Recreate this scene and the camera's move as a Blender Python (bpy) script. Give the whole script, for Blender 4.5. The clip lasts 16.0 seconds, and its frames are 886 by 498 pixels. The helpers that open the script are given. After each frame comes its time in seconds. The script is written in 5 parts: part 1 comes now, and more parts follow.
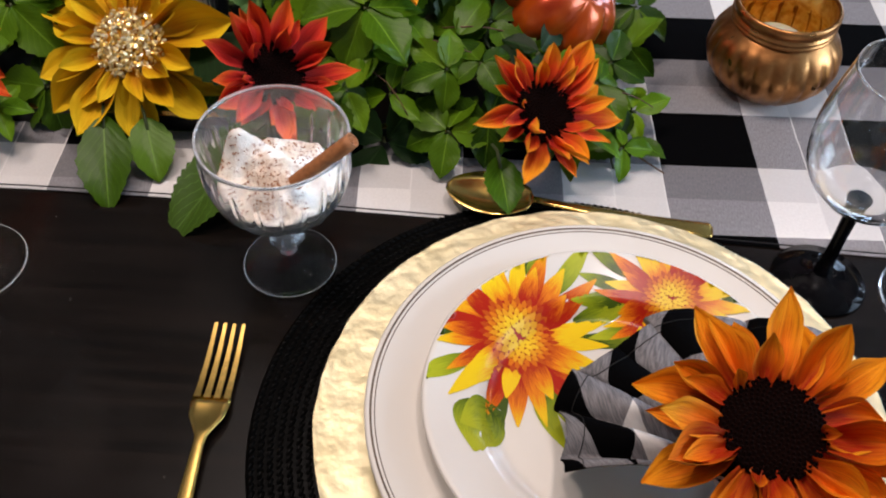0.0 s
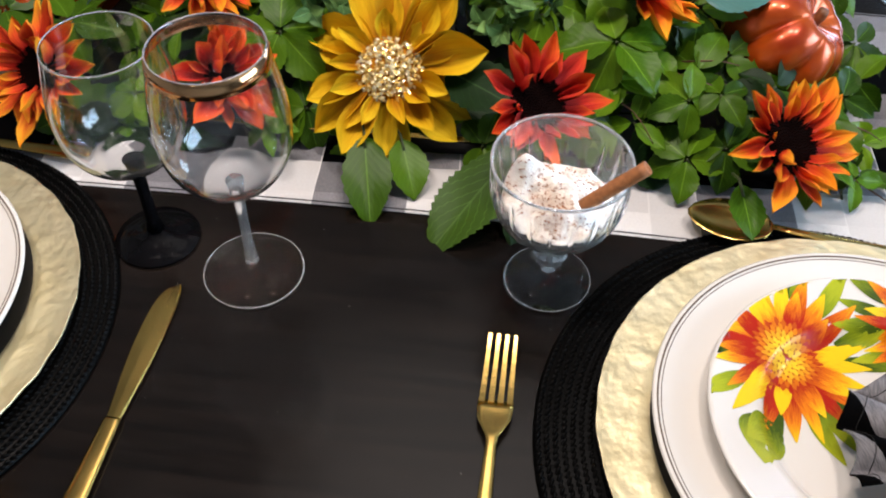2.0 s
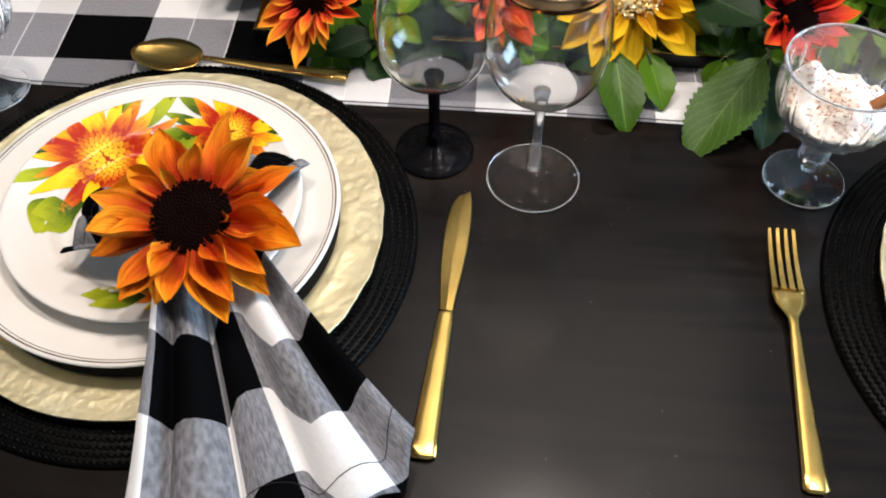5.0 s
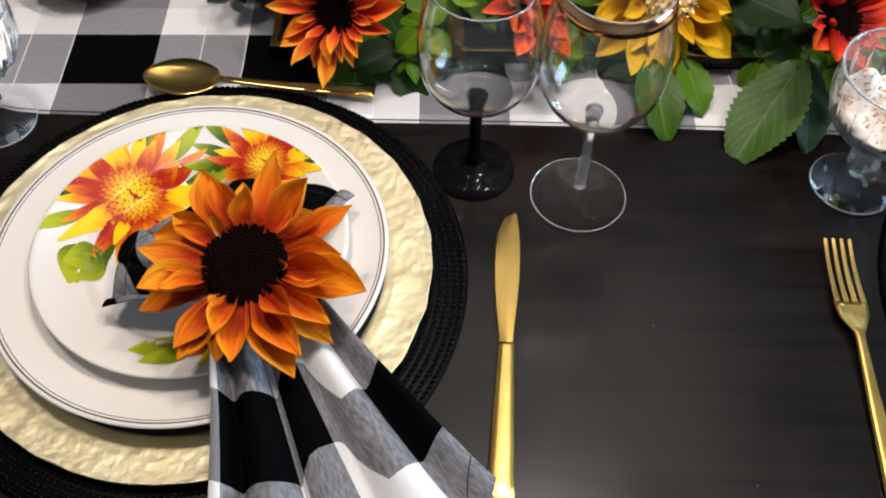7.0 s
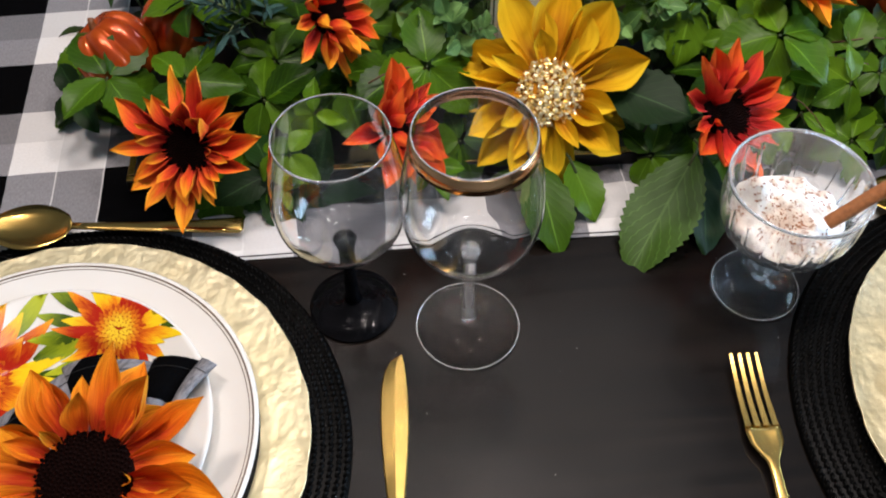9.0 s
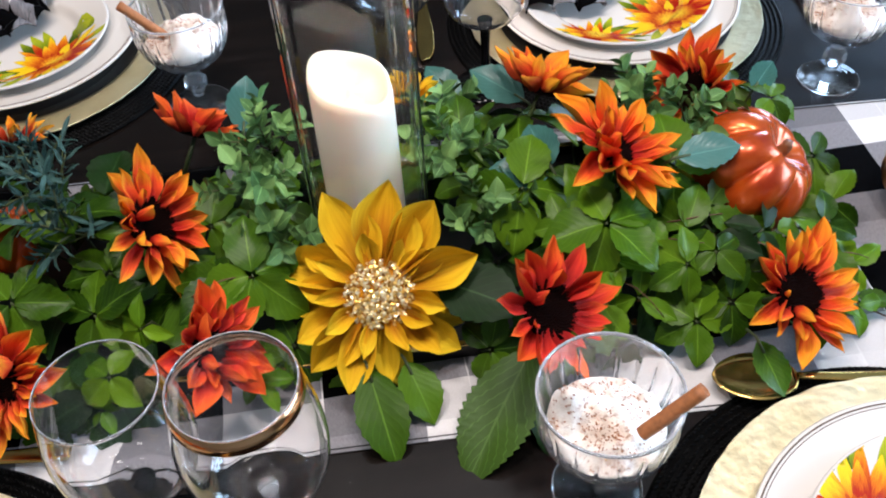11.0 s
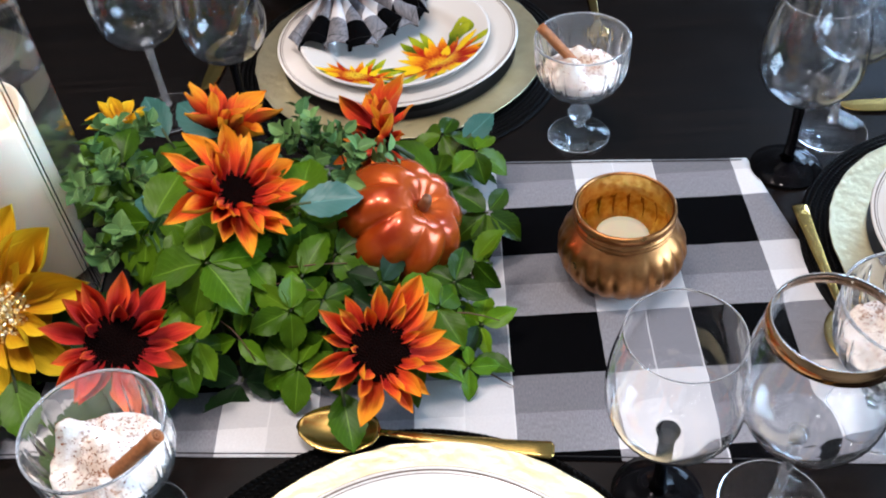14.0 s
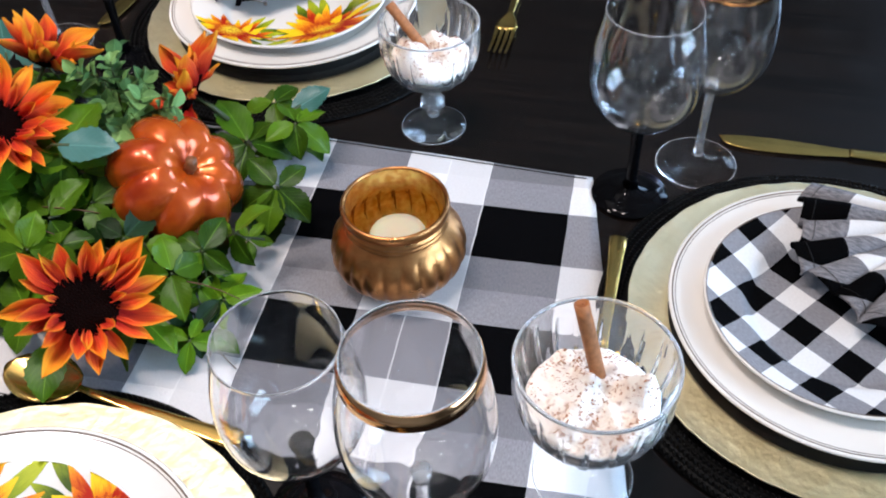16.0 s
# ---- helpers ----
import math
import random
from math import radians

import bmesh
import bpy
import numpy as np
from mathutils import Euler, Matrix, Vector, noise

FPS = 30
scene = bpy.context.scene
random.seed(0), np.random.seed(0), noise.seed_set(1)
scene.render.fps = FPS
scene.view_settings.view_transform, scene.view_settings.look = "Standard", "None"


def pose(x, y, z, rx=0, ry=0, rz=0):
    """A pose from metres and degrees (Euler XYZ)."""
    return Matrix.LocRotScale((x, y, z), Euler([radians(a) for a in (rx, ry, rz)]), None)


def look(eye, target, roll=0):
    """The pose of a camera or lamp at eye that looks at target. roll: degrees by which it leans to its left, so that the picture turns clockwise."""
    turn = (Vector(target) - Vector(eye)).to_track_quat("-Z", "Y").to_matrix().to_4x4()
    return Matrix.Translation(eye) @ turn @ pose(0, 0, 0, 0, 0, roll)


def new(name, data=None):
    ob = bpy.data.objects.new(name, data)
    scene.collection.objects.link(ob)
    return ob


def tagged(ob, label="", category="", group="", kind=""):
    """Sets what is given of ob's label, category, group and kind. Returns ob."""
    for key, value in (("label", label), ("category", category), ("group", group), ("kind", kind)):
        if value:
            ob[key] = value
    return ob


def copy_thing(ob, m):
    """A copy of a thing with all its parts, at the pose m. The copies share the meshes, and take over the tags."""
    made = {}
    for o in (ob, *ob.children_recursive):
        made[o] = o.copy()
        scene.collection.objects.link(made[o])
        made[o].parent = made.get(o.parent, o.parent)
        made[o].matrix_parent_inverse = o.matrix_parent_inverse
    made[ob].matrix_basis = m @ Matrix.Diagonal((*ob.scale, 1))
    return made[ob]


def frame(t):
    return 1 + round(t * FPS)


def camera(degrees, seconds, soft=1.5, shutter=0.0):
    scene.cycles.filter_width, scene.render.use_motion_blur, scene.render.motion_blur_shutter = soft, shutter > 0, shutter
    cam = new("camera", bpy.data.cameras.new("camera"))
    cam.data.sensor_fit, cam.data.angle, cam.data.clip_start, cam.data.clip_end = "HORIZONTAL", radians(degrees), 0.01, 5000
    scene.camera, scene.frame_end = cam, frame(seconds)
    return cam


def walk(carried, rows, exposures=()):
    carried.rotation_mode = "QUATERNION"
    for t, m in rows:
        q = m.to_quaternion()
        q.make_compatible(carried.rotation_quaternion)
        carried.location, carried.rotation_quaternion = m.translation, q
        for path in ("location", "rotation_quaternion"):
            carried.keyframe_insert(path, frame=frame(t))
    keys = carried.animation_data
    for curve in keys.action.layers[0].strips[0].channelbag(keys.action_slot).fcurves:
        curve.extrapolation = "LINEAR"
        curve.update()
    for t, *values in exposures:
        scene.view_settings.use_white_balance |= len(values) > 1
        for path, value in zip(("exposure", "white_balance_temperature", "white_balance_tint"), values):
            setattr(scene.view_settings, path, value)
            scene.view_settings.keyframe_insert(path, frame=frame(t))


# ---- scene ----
cam = camera(51.0, 16.0, 2.0)
EXPOSURES = [(0.0, -0.45, 6800, 19), (1.0, -0.27, 6650, 18), (2.0, -0.04, 6550, 14), (3.5, 0.14, 6450, 11), (5.0, 0.2, 6450, 11), (8.0, -0.10, 6450, 12), (11.0, 0.07, 6200, 15), (12.0, 0.0, 6200, 15), (14.5, -0.08, 6200, 16), (16.0, 0.0, 6200, 15)]
PATH = [
    (0, (0.082, 0.082, 0.482), (0.055, 1.403, -1.02), 2.5),
    (0.5, (0.051, 0.082, 0.488), (-0.015, 1.403, -1.012), 2.0),
    (1, (0.022, 0.076, 0.495), (-0.081, 1.401, -1.0), 1.5),
    (1.5, (-0.016, 0.06, 0.502), (-0.143, 1.388, -0.989), 1.1),
    (2, (-0.055, 0.044, 0.511), (-0.205, 1.381, -0.969), 0.5),
    (2.5, (-0.096, 0.039, 0.523), (-0.25, 1.362, -0.969), 0.0),
    (3, (-0.118, 0.029, 0.53), (-0.262, 1.341, -0.973), -0.2),
    (3.5, (-0.152, 0.007, 0.534), (-0.28, 1.321, -0.968), -0.1),
    (4, (-0.2, -0.005, 0.534), (-0.316, 1.281, -0.994), -0.0),
    (4.5, (-0.236, -0.026, 0.535), (-0.355, 1.256, -0.996), -0.1),
    (5, (-0.266, -0.033, 0.538), (-0.376, 1.203, -1.031), 0.1),
    (7.5, (-0.34, 0.035, 0.544), (-0.316, 1.221, -1.066), 1.4),
    (8, (-0.328, 0.062, 0.539), (-0.269, 1.255, -1.065), 1.6),
    (8.5, (-0.306, 0.095, 0.546), (-0.225, 1.283, -1.06), 0.8),
    (11, (-0.148, 0.175, 0.586), (-0.045, 1.547, -0.866), -3.8),
    (11.5, (-0.092, 0.194, 0.572), (0.045, 1.596, -0.848), -3.8),
    (12, (-0.051, 0.189, 0.564), (0.095, 1.594, -0.852), -3.7),
    (12.5, (-0.014, 0.167, 0.565), (0.125, 1.574, -0.85), -3.5),
    (13, (0.043, 0.161, 0.571), (0.127, 1.579, -0.838), -3.9),
    (13.5, (0.126, 0.157, 0.574), (0.106, 1.581, -0.83), -5.2),
    (14, (0.226, 0.161, 0.584), (0.107, 1.574, -0.826), -5.5),
    (14.5, (0.324, 0.166, 0.572), (0.133, 1.589, -0.82), -4.3),
    (15, (0.396, 0.165, 0.565), (0.103, 1.573, -0.824), -4.9),
    (15.5, (0.448, 0.174, 0.563), (0.101, 1.562, -0.834), -4.5),
    (16, (0.494, 0.226, 0.546), (0.13, 1.578, -0.882), -2.9),
]
walk(cam, [(t, look(eye, target, roll)) for t, eye, target, roll in PATH], EXPOSURES)

# ---- light ----
world = bpy.data.worlds.new("sky")
scene.world = world
world.use_nodes = True
wn = world.node_tree.nodes
sky = wn.new("ShaderNodeTexSky")
sky.sky_type = "NISHITA"
sky.sun_disc = False
sky.sun_elevation, sky.sun_rotation = radians(40), radians(150)
world.node_tree.links.new(sky.outputs[0], wn["Background"].inputs[0])
wn["Background"].inputs[1].default_value = 0.12


def area(name, m, w, h, power, colour):
    data = bpy.data.lights.new(name, "AREA")
    data.shape, data.size, data.size_y, data.energy, data.color = "RECTANGLE", w, h, power, colour
    ob = new(name, data)
    ob.matrix_world = m
    return ob


area("window_light", look((2.35, 3.62, 0.85), (0.9, 0.9, 0.0)), 1.1, 1.2, 56, (0.47, 0.71, 1.0))
area("side_window_light", look((3.05, 0.3, 0.9), (0.2, 0.6, 0.0)), 1.9, 1.3, 100, (0.52, 0.76, 1.0))
# added overhead fill, reflected as the grey sheen on the table top
area("ceiling_light_glow", look((-0.05, 1.25, 1.70), (-0.05, 1.251, 0.0)), 0.95, 0.75, 3.0, (1.0, 0.92, 0.84))
for lx, ly, watts in ((-0.62, 0.42, 11.0), (-0.12, 0.66, 10.0), (0.34, 0.42, 11.0)):
    area("lamp_glow", look((lx, ly, 1.66), (lx, ly + 0.01, 0.0)), 0.16, 0.16, watts, (1.0, 0.885, 0.80))


# ---- materials ----
class Mat:
    """A node material with short ways to add nodes."""

    def __init__(self, name, colour=(0.5, 0.5, 0.5), rough=0.5, metal=0.0, **more):
        self.m = bpy.data.materials.new(name)
        self.m.use_nodes = True
        self.t = self.m.node_tree
        self.b = self.t.nodes["Principled BSDF"]
        self.b.inputs["Base Color"].default_value = (*colour, 1)
        self.b.inputs["Roughness"].default_value = rough
        self.b.inputs["Metallic"].default_value = metal
        for key, value in more.items():
            self.b.inputs[key.replace("_", " ")].default_value = value

    def add(self, kind, **inputs):
        n = self.t.nodes.new(kind)
        for key, value in inputs.items():
            self.put(n, key.replace("_", " "), value)
        return n

    def put(self, n, key, value):
        socket = n.inputs[key]
        if hasattr(value, "is_linked"):
            self.t.links.new(value, socket)
        else:
            socket.default_value = value

    def math(self, op, a, b=0.0, c=0.0):
        n = self.t.nodes.new("ShaderNodeMath")
        n.operation = op
        for k, value in enumerate((a, b, c)):
            self.put(n, k, value)
        return n.outputs[0]

    def coord(self, which="Object"):
        return self.add("ShaderNodeTexCoord").outputs[which]

    def noise(self, scale, detail=3.0, which="Object", stretch=None, at=None):
        at = at or self.coord(which)
        if stretch:
            mp = self.add("ShaderNodeMapping", Vector=at)
            mp.inputs["Scale"].default_value = stretch
            at = mp.outputs[0]
        return self.add("ShaderNodeTexNoise", Vector=at, Scale=scale, Detail=detail).outputs[0]

    def ramp(self, fac, *stops):
        n = self.add("ShaderNodeValToRGB", Fac=fac)
        e = n.color_ramp.elements
        while len(e) < len(stops):
            e.new(0.5)
        for k, (p, c) in enumerate(stops):
            e[k].position, e[k].color = p, (*c, 1)
        return n.outputs[0]

    def mix(self, fac, a, b):
        n = self.t.nodes.new("ShaderNodeMix")
        n.data_type = "RGBA"
        for key, value in ((0, fac), (6, a), (7, b)):
            if isinstance(value, tuple) and len(value) == 3:
                value = (*value, 1)
            self.put(n, key, value)
        return n.outputs[2]

    def base(self, value):
        self.t.links.new(value, self.b.inputs["Base Color"])
        return self

    def rough(self, value):
        self.t.links.new(value, self.b.inputs["Roughness"])
        return self

    def bump(self, height, strength=0.3, distance=0.001):
        n = self.add("ShaderNodeBump", Height=height, Strength=strength, Distance=distance)
        self.t.links.new(n.outputs[0], self.b.inputs["Normal"])
        return self

    def range(self, v, a, b, lo, hi):
        n = self.add("ShaderNodeMapRange", Value=v)
        for k, x in zip(("From Min", "From Max", "To Min", "To Max"), (a, b, lo, hi)):
            n.inputs[k].default_value = x
        return n.outputs[0]


def wood_mat():
    k = Mat("espresso_wood", rough=0.2)
    k.b.inputs["Specular IOR Level"].default_value = 0.28
    grain = k.noise(9, 8, stretch=(0.6, 14, 4))
    cloud = k.noise(5, 3)
    k.base(k.mix(k.range(cloud, 0.3, 0.7, 0.0, 0.6), k.ramp(grain, (0.35, (0.0030, 0.0022, 0.0019)), (0.7, (0.012, 0.0080, 0.0062))), (0.0060, 0.0045, 0.0038)))
    k.rough(k.range(k.noise(18, 4), 0.3, 0.7, 0.17, 0.25))
    return k.bump(grain, 0.12, 0.0005).m


def gold_mat(name, colour, rough):
    k = Mat(name, colour, rough, 1.0)
    k.base(k.mix(k.range(k.noise(35, 3), 0.35, 0.7, 0, 1), colour, tuple(c * 0.82 for c in colour)))
    k.rough(k.range(k.noise(90, 4, stretch=(1, 0.2, 1)), 0.3, 0.7, rough * 0.8, rough * 1.3))
    return k.bump(k.noise(400, 2, stretch=(1, 0.15, 1)), 0.08, 0.0002).m


def charger_mat():
    k = Mat("hammered_gold", (0.8, 0.66, 0.38), 0.48, 1.0)
    k.base(k.mix(k.range(k.noise(30, 4), 0.35, 0.7, 0, 1), (0.86, 0.78, 0.53), (0.76, 0.66, 0.40)))
    vor = k.add("ShaderNodeTexVoronoi", Vector=k.coord(), Scale=150.0)
    vor.feature = "SMOOTH_F1"
    return k.bump(k.math("ADD", vor.outputs["Distance"], k.noise(260, 3)), 0.30, 0.0010).m


def charger_like(name, light, dark, rough):
    """Crackled metal leaf."""
    k = Mat(name, light, rough, 1.0)
    k.base(k.mix(k.range(k.noise(160, 4), 0.4, 0.62, 0, 1), light, dark))
    return k.bump(k.noise(220, 3), 0.35, 0.001).m


def check_mat(name, pu, pv, bu, bv, u0=0.0, v0=0.0, turn=0.0, half=0.34, deep=1.0, thread=0.0, weave=900, grain=0.5):
    """Woven buffalo check: black bands of width bu, bv at the periods pu, pv, in metres of the cloth's own map."""
    k = Mat(name, rough=0.9)
    mp = k.add("ShaderNodeMapping", Vector=k.coord("UV"))
    mp.inputs["Rotation"].default_value = (0, 0, turn)
    at = mp.outputs[0]
    sep = k.add("ShaderNodeSeparateXYZ", Vector=at)
    wob = k.math("MULTIPLY", k.math("SUBTRACT", k.noise(60, 2, at=at), 0.5), 0.0015)

    def band(x, period, offset, width):
        f = k.math("WRAP", k.math("ADD", k.math("SUBTRACT", x, offset), wob), period, 0.0)
        return k.math("LESS_THAN", f, width), k.math("GREATER_THAN", f, width + (period - width) * 0.5)

    a, a2 = band(sep.outputs[0], pu, u0, bu)
    c, c2 = band(sep.outputs[1], pv, v0, bv)
    wu = k.math("SINE", k.math("MULTIPLY", k.math("ADD", sep.outputs[0], sep.outputs[1]), 5200.0))
    fuzz = k.math("ADD", k.noise(weave, 2, at=at, stretch=(1, 0.35, 1)), k.math("MULTIPLY", wu, 0.10))
    grey = k.mix(k.range(fuzz, 0.5 - grain, 0.5 + grain, 0, 1), tuple(deep * c for c in (0.15, 0.149, 0.160)), tuple(deep * c for c in (0.33, 0.325, 0.345)))
    white = k.mix(k.noise(500, 2, at=at), (0.66, 0.65, 0.64), (0.80, 0.79, 0.78))
    tone = k.math("MULTIPLY", k.math("MAXIMUM", k.math("MULTIPLY", c2, 1.0), k.math("MULTIPLY", a2, 0.85)), half)
    white = k.mix(tone, white, (0.36, 0.355, 0.36))
    grey = k.mix(k.math("MULTIPLY", k.math("MAXIMUM", c2, k.math("MULTIPLY", a2, 0.3)), half * 1.1), grey, (0.07, 0.07, 0.075))
    black = k.mix(k.noise(700, 2, at=at), (0.0006, 0.0006, 0.0008), (0.0025, 0.0025, 0.003))
    total = k.math("ADD", a, c)
    col = k.mix(k.math("MINIMUM", total, 1.0), white, grey)
    col = k.mix(k.math("MAXIMUM", k.math("SUBTRACT", total, 1.0), 0.0), col, black)
    if thread:
        f = k.math("WRAP", k.math("ADD", k.math("SUBTRACT", sep.outputs[0], u0), wob), pu, 0.0)
        line = k.math("MAXIMUM", k.math("GREATER_THAN", f, pu - thread), k.math("LESS_THAN", k.math("ABSOLUTE", k.math("SUBTRACT", f, (pu + bu) / 2)), thread * 0.5))
        col = k.mix(k.math("MULTIPLY", line, 0.7), col, (0.74, 0.73, 0.72))
    k.base(col)
    k.b.inputs["Specular IOR Level"].default_value = 0.03
    return k.bump(k.math("ADD", fuzz, k.noise(60, 3, at=at)), 0.35, 0.0005).m


def petal_mat(name, root, mid, tip, streaks=0.2):
    """Cloth petal: root colour, middle and tip along the petal's length, softly streaked, with a worn pale rim."""
    k = Mat(name, rough=0.66)
    k.b.inputs["Specular IOR Level"].default_value = 0.18
    uv = k.add("ShaderNodeSeparateXYZ", Vector=k.coord("UV"))
    rnd = k.add("ShaderNodeObjectInfo").outputs["Random"]
    streak = k.noise(6, 3, "UV", (5, 0.4, 1))
    v = k.math("ADD", uv.outputs[1], k.math("MULTIPLY", k.math("SUBTRACT", streak, 0.5), 0.5))
    rim = k.math("ABSOLUTE", k.math("SUBTRACT", uv.outputs[0], 0.5))
    v = k.math("ADD", v, k.math("MULTIPLY", k.math("SUBTRACT", rim, 0.2), 0.5))
    v = k.math("ADD", v, k.math("MULTIPLY", k.math("SUBTRACT", rnd, 0.5), 0.42))
    col = k.ramp(v, (0.20, root), (0.56, mid), (0.95, tip))
    vein = k.range(k.noise(9, 2, "UV", (7, 0.25, 1)), 0.50, 0.66, 0.0, streaks)
    col = k.mix(vein, col, tuple(0.55 * c + 0.2 * r for c, r in zip(mid, root)))
    k.base(col)
    rib = k.math("SINE", k.math("MULTIPLY", uv.outputs[0], 30.0))
    return k.bump(k.math("ADD", k.math("MULTIPLY", rib, 0.4), k.noise(30, 3, "UV", (3, 1, 1))), 0.55, 0.0009).m


def leaf_mat(name, dark, light, rough=0.42, veins=0.12):
    k = Mat(name, rough=rough)
    k.b.inputs["Specular IOR Level"].default_value = 0.17
    rnd = k.add("ShaderNodeObjectInfo").outputs["Random"]
    uv = k.add("ShaderNodeSeparateXYZ", Vector=k.coord("UV"))
    side = k.math("ABSOLUTE", k.math("SUBTRACT", uv.outputs[0], 0.5))
    vein = k.math("SINE", k.math("MULTIPLY", k.math("SUBTRACT", uv.outputs[1], k.math("MULTIPLY", side, 0.7)), 52.0))
    mid = k.math("LESS_THAN", side, 0.018)
    col = k.mix(k.math("ADD", k.math("MULTIPLY", k.math("POWER", rnd, 1.7), 0.85), k.math("MULTIPLY", k.noise(4, 3, "UV"), 0.28)), dark, light)
    col = k.mix(k.math("MULTIPLY", k.range(vein, 0.85, 1.0, 0, 1), veins), col, tuple(min(1, 1.7 * c + 0.01) for c in light))
    col = k.mix(k.math("MULTIPLY", mid, 0.45), col, tuple(min(1, 1.7 * c + 0.02) for c in light))
    k.base(col)
    return k.bump(k.math("ADD", k.math("MULTIPLY", vein, 0.15), k.noise(8, 3, "UV")), 0.18, 0.0008).m


def glass_mat(name, colour=(1, 1, 1), rough=0.0, haze=1.0, bend=1.45, gloss=0.0):
    k = Mat(name, colour, rough)
    k.b.inputs["Transmission Weight"].default_value = haze
    k.b.inputs["IOR"].default_value = bend
    k.b.inputs["Coat Weight"].default_value = gloss
    k.b.inputs["Coat IOR"].default_value = 1.6
    k.b.inputs["Coat Roughness"].default_value = 0.0
    return k.m


def ceramic_mat(name, colour):
    k = Mat(name, colour, 0.16)
    k.base(k.mix(k.noise(12, 3), colour, tuple(c * 0.95 for c in colour)))
    k.b.inputs["Coat Weight"].default_value = 0.3
    return k.m


def plain_mat(name, colour, rough, scale=60, depth=0.3, var=0.75, metal=0.0):
    k = Mat(name, colour, rough, metal)
    n = k.noise(scale, 4)
    k.base(k.mix(k.range(n, 0.3, 0.7, 0, 1), colour, tuple(c * var for c in colour)))
    return k.bump(n, depth, 0.001).m


def cord_mat(name, colour, rough, scale, depth):
    k = Mat(name, colour, rough)
    k.b.inputs["Specular IOR Level"].default_value = 0.07
    n = k.noise(scale, 3)
    k.base(k.mix(k.noise(40, 3), colour, tuple(c * 2.2 for c in colour)))
    return k.bump(n, depth, 0.0006).m


def cream_mat():
    k = Mat("whipped_cream", (0.86, 0.80, 0.72), 0.55)
    k.b.inputs["Subsurface Weight"].default_value = 0.15
    k.b.inputs["Subsurface Radius"].default_value = (0.01, 0.007, 0.005)
    up = k.add("ShaderNodeSeparateXYZ", Vector=k.coord("Object"))
    spice = k.math("MULTIPLY", k.range(k.noise(420, 2), 0.54, 0.62, 0, 1), k.range(k.noise(55, 3), 0.42, 0.62, 0, 1))
    tint = k.math("MULTIPLY", k.range(k.noise(55, 3), 0.40, 0.64, 0, 0.75), k.range(up.outputs[2], 0.074, 0.082, 0, 1))
    spice = k.math("MULTIPLY", spice, k.range(up.outputs[2], 0.072, 0.080, 0, 1))
    col = k.mix(k.math("MULTIPLY", tint, 0.55), (0.82, 0.775, 0.71), (0.58, 0.30, 0.12))
    k.base(k.mix(spice, col, (0.26, 0.085, 0.022)))
    return k.bump(k.math("ADD", k.noise(160, 4), k.math("MULTIPLY", k.noise(700, 2), 0.4)), 0.6, 0.002).m


def pumpkin_mat():
    k = Mat("copper_lacquer", (0.45, 0.09, 0.02), 0.26, 0.45)
    k.base(k.mix(k.range(k.noise(40, 4), 0.3, 0.7, 0, 1), (0.70, 0.125, 0.010), (0.40, 0.036, 0.004)))
    k.b.inputs["Coat Weight"].default_value = 0.4
    k.b.inputs["Coat Roughness"].default_value = 0.06
    return k.bump(k.noise(120, 3), 0.12, 0.0006).m


def copper_mat():
    k = Mat("mercury_copper", (0.42, 0.17, 0.05), 0.24, 1.0)
    sp = k.noise(70, 5)
    k.base(k.mix(k.range(sp, 0.35, 0.7, 0, 1), (0.60, 0.28, 0.10), (0.34, 0.135, 0.045)))
    k.rough(k.range(sp, 0.3, 0.7, 0.26, 0.42))
    return k.bump(k.noise(220, 3), 0.1, 0.0005).m


def glitter_mat():
    k = Mat("gold_glitter", (0.9, 0.75, 0.35), 0.3, 0.6)
    rnd = k.add("ShaderNodeNewGeometry").outputs["Random Per Island"]
    k.base(k.ramp(rnd, (0.0, (0.72, 0.44, 0.08)), (0.4, (0.92, 0.70, 0.26)), (0.85, (0.98, 0.92, 0.66))))
    return k.m


def print_mat(name, root, mid, tip, vary=0.75):
    """Glazed print: colours along each painted petal, differing petal by petal."""
    k = Mat(name, rough=0.26)
    k.b.inputs["Specular IOR Level"].default_value = 0.22
    uv = k.add("ShaderNodeSeparateXYZ", Vector=k.coord("UV"))
    rnd = k.add("ShaderNodeNewGeometry").outputs["Random Per Island"]
    v = k.math("ADD", uv.outputs[1], k.math("MULTIPLY", k.math("SUBTRACT", rnd, 0.5), vary))
    v = k.math("ADD", v, k.math("MULTIPLY", k.math("SUBTRACT", k.noise(5, 3, "UV", (5, 0.8, 1)), 0.5), vary * 0.9))
    k.base(k.ramp(v, (0.12, root), (0.48, mid), (0.85, tip)))
    return k.m


WOOD = wood_mat()
FLAT = gold_mat("brushed_gold", (0.80, 0.52, 0.15), 0.2)
CHARGER = charger_mat()
# charger middle: near-black colour carries the shade under the plate rim
WELL = plain_mat("rim_shade_well", (0.010, 0.009, 0.008), 0.35, 40, 0.1)
WHITE = ceramic_mat("ivory_ceramic", (0.80, 0.765, 0.71))
LINE = plain_mat("plate_line", (0.16, 0.115, 0.08), 0.3)
MATBLACK = cord_mat("black_woven_cord", (0.0010, 0.0010, 0.0010), 0.36, 800, 0.3)
RUNNER = check_mat("buffalo_check_runner", 0.1496, 0.1313, 0.0735, 0.061, 0.380, 0.602, thread=0.0011)
NAPKIN = check_mat("buffalo_check_napkin", 0.108, 0.104, 0.054, 0.052, 0.03, 0.060, half=0.0, deep=0.8, weave=420, grain=0.18)
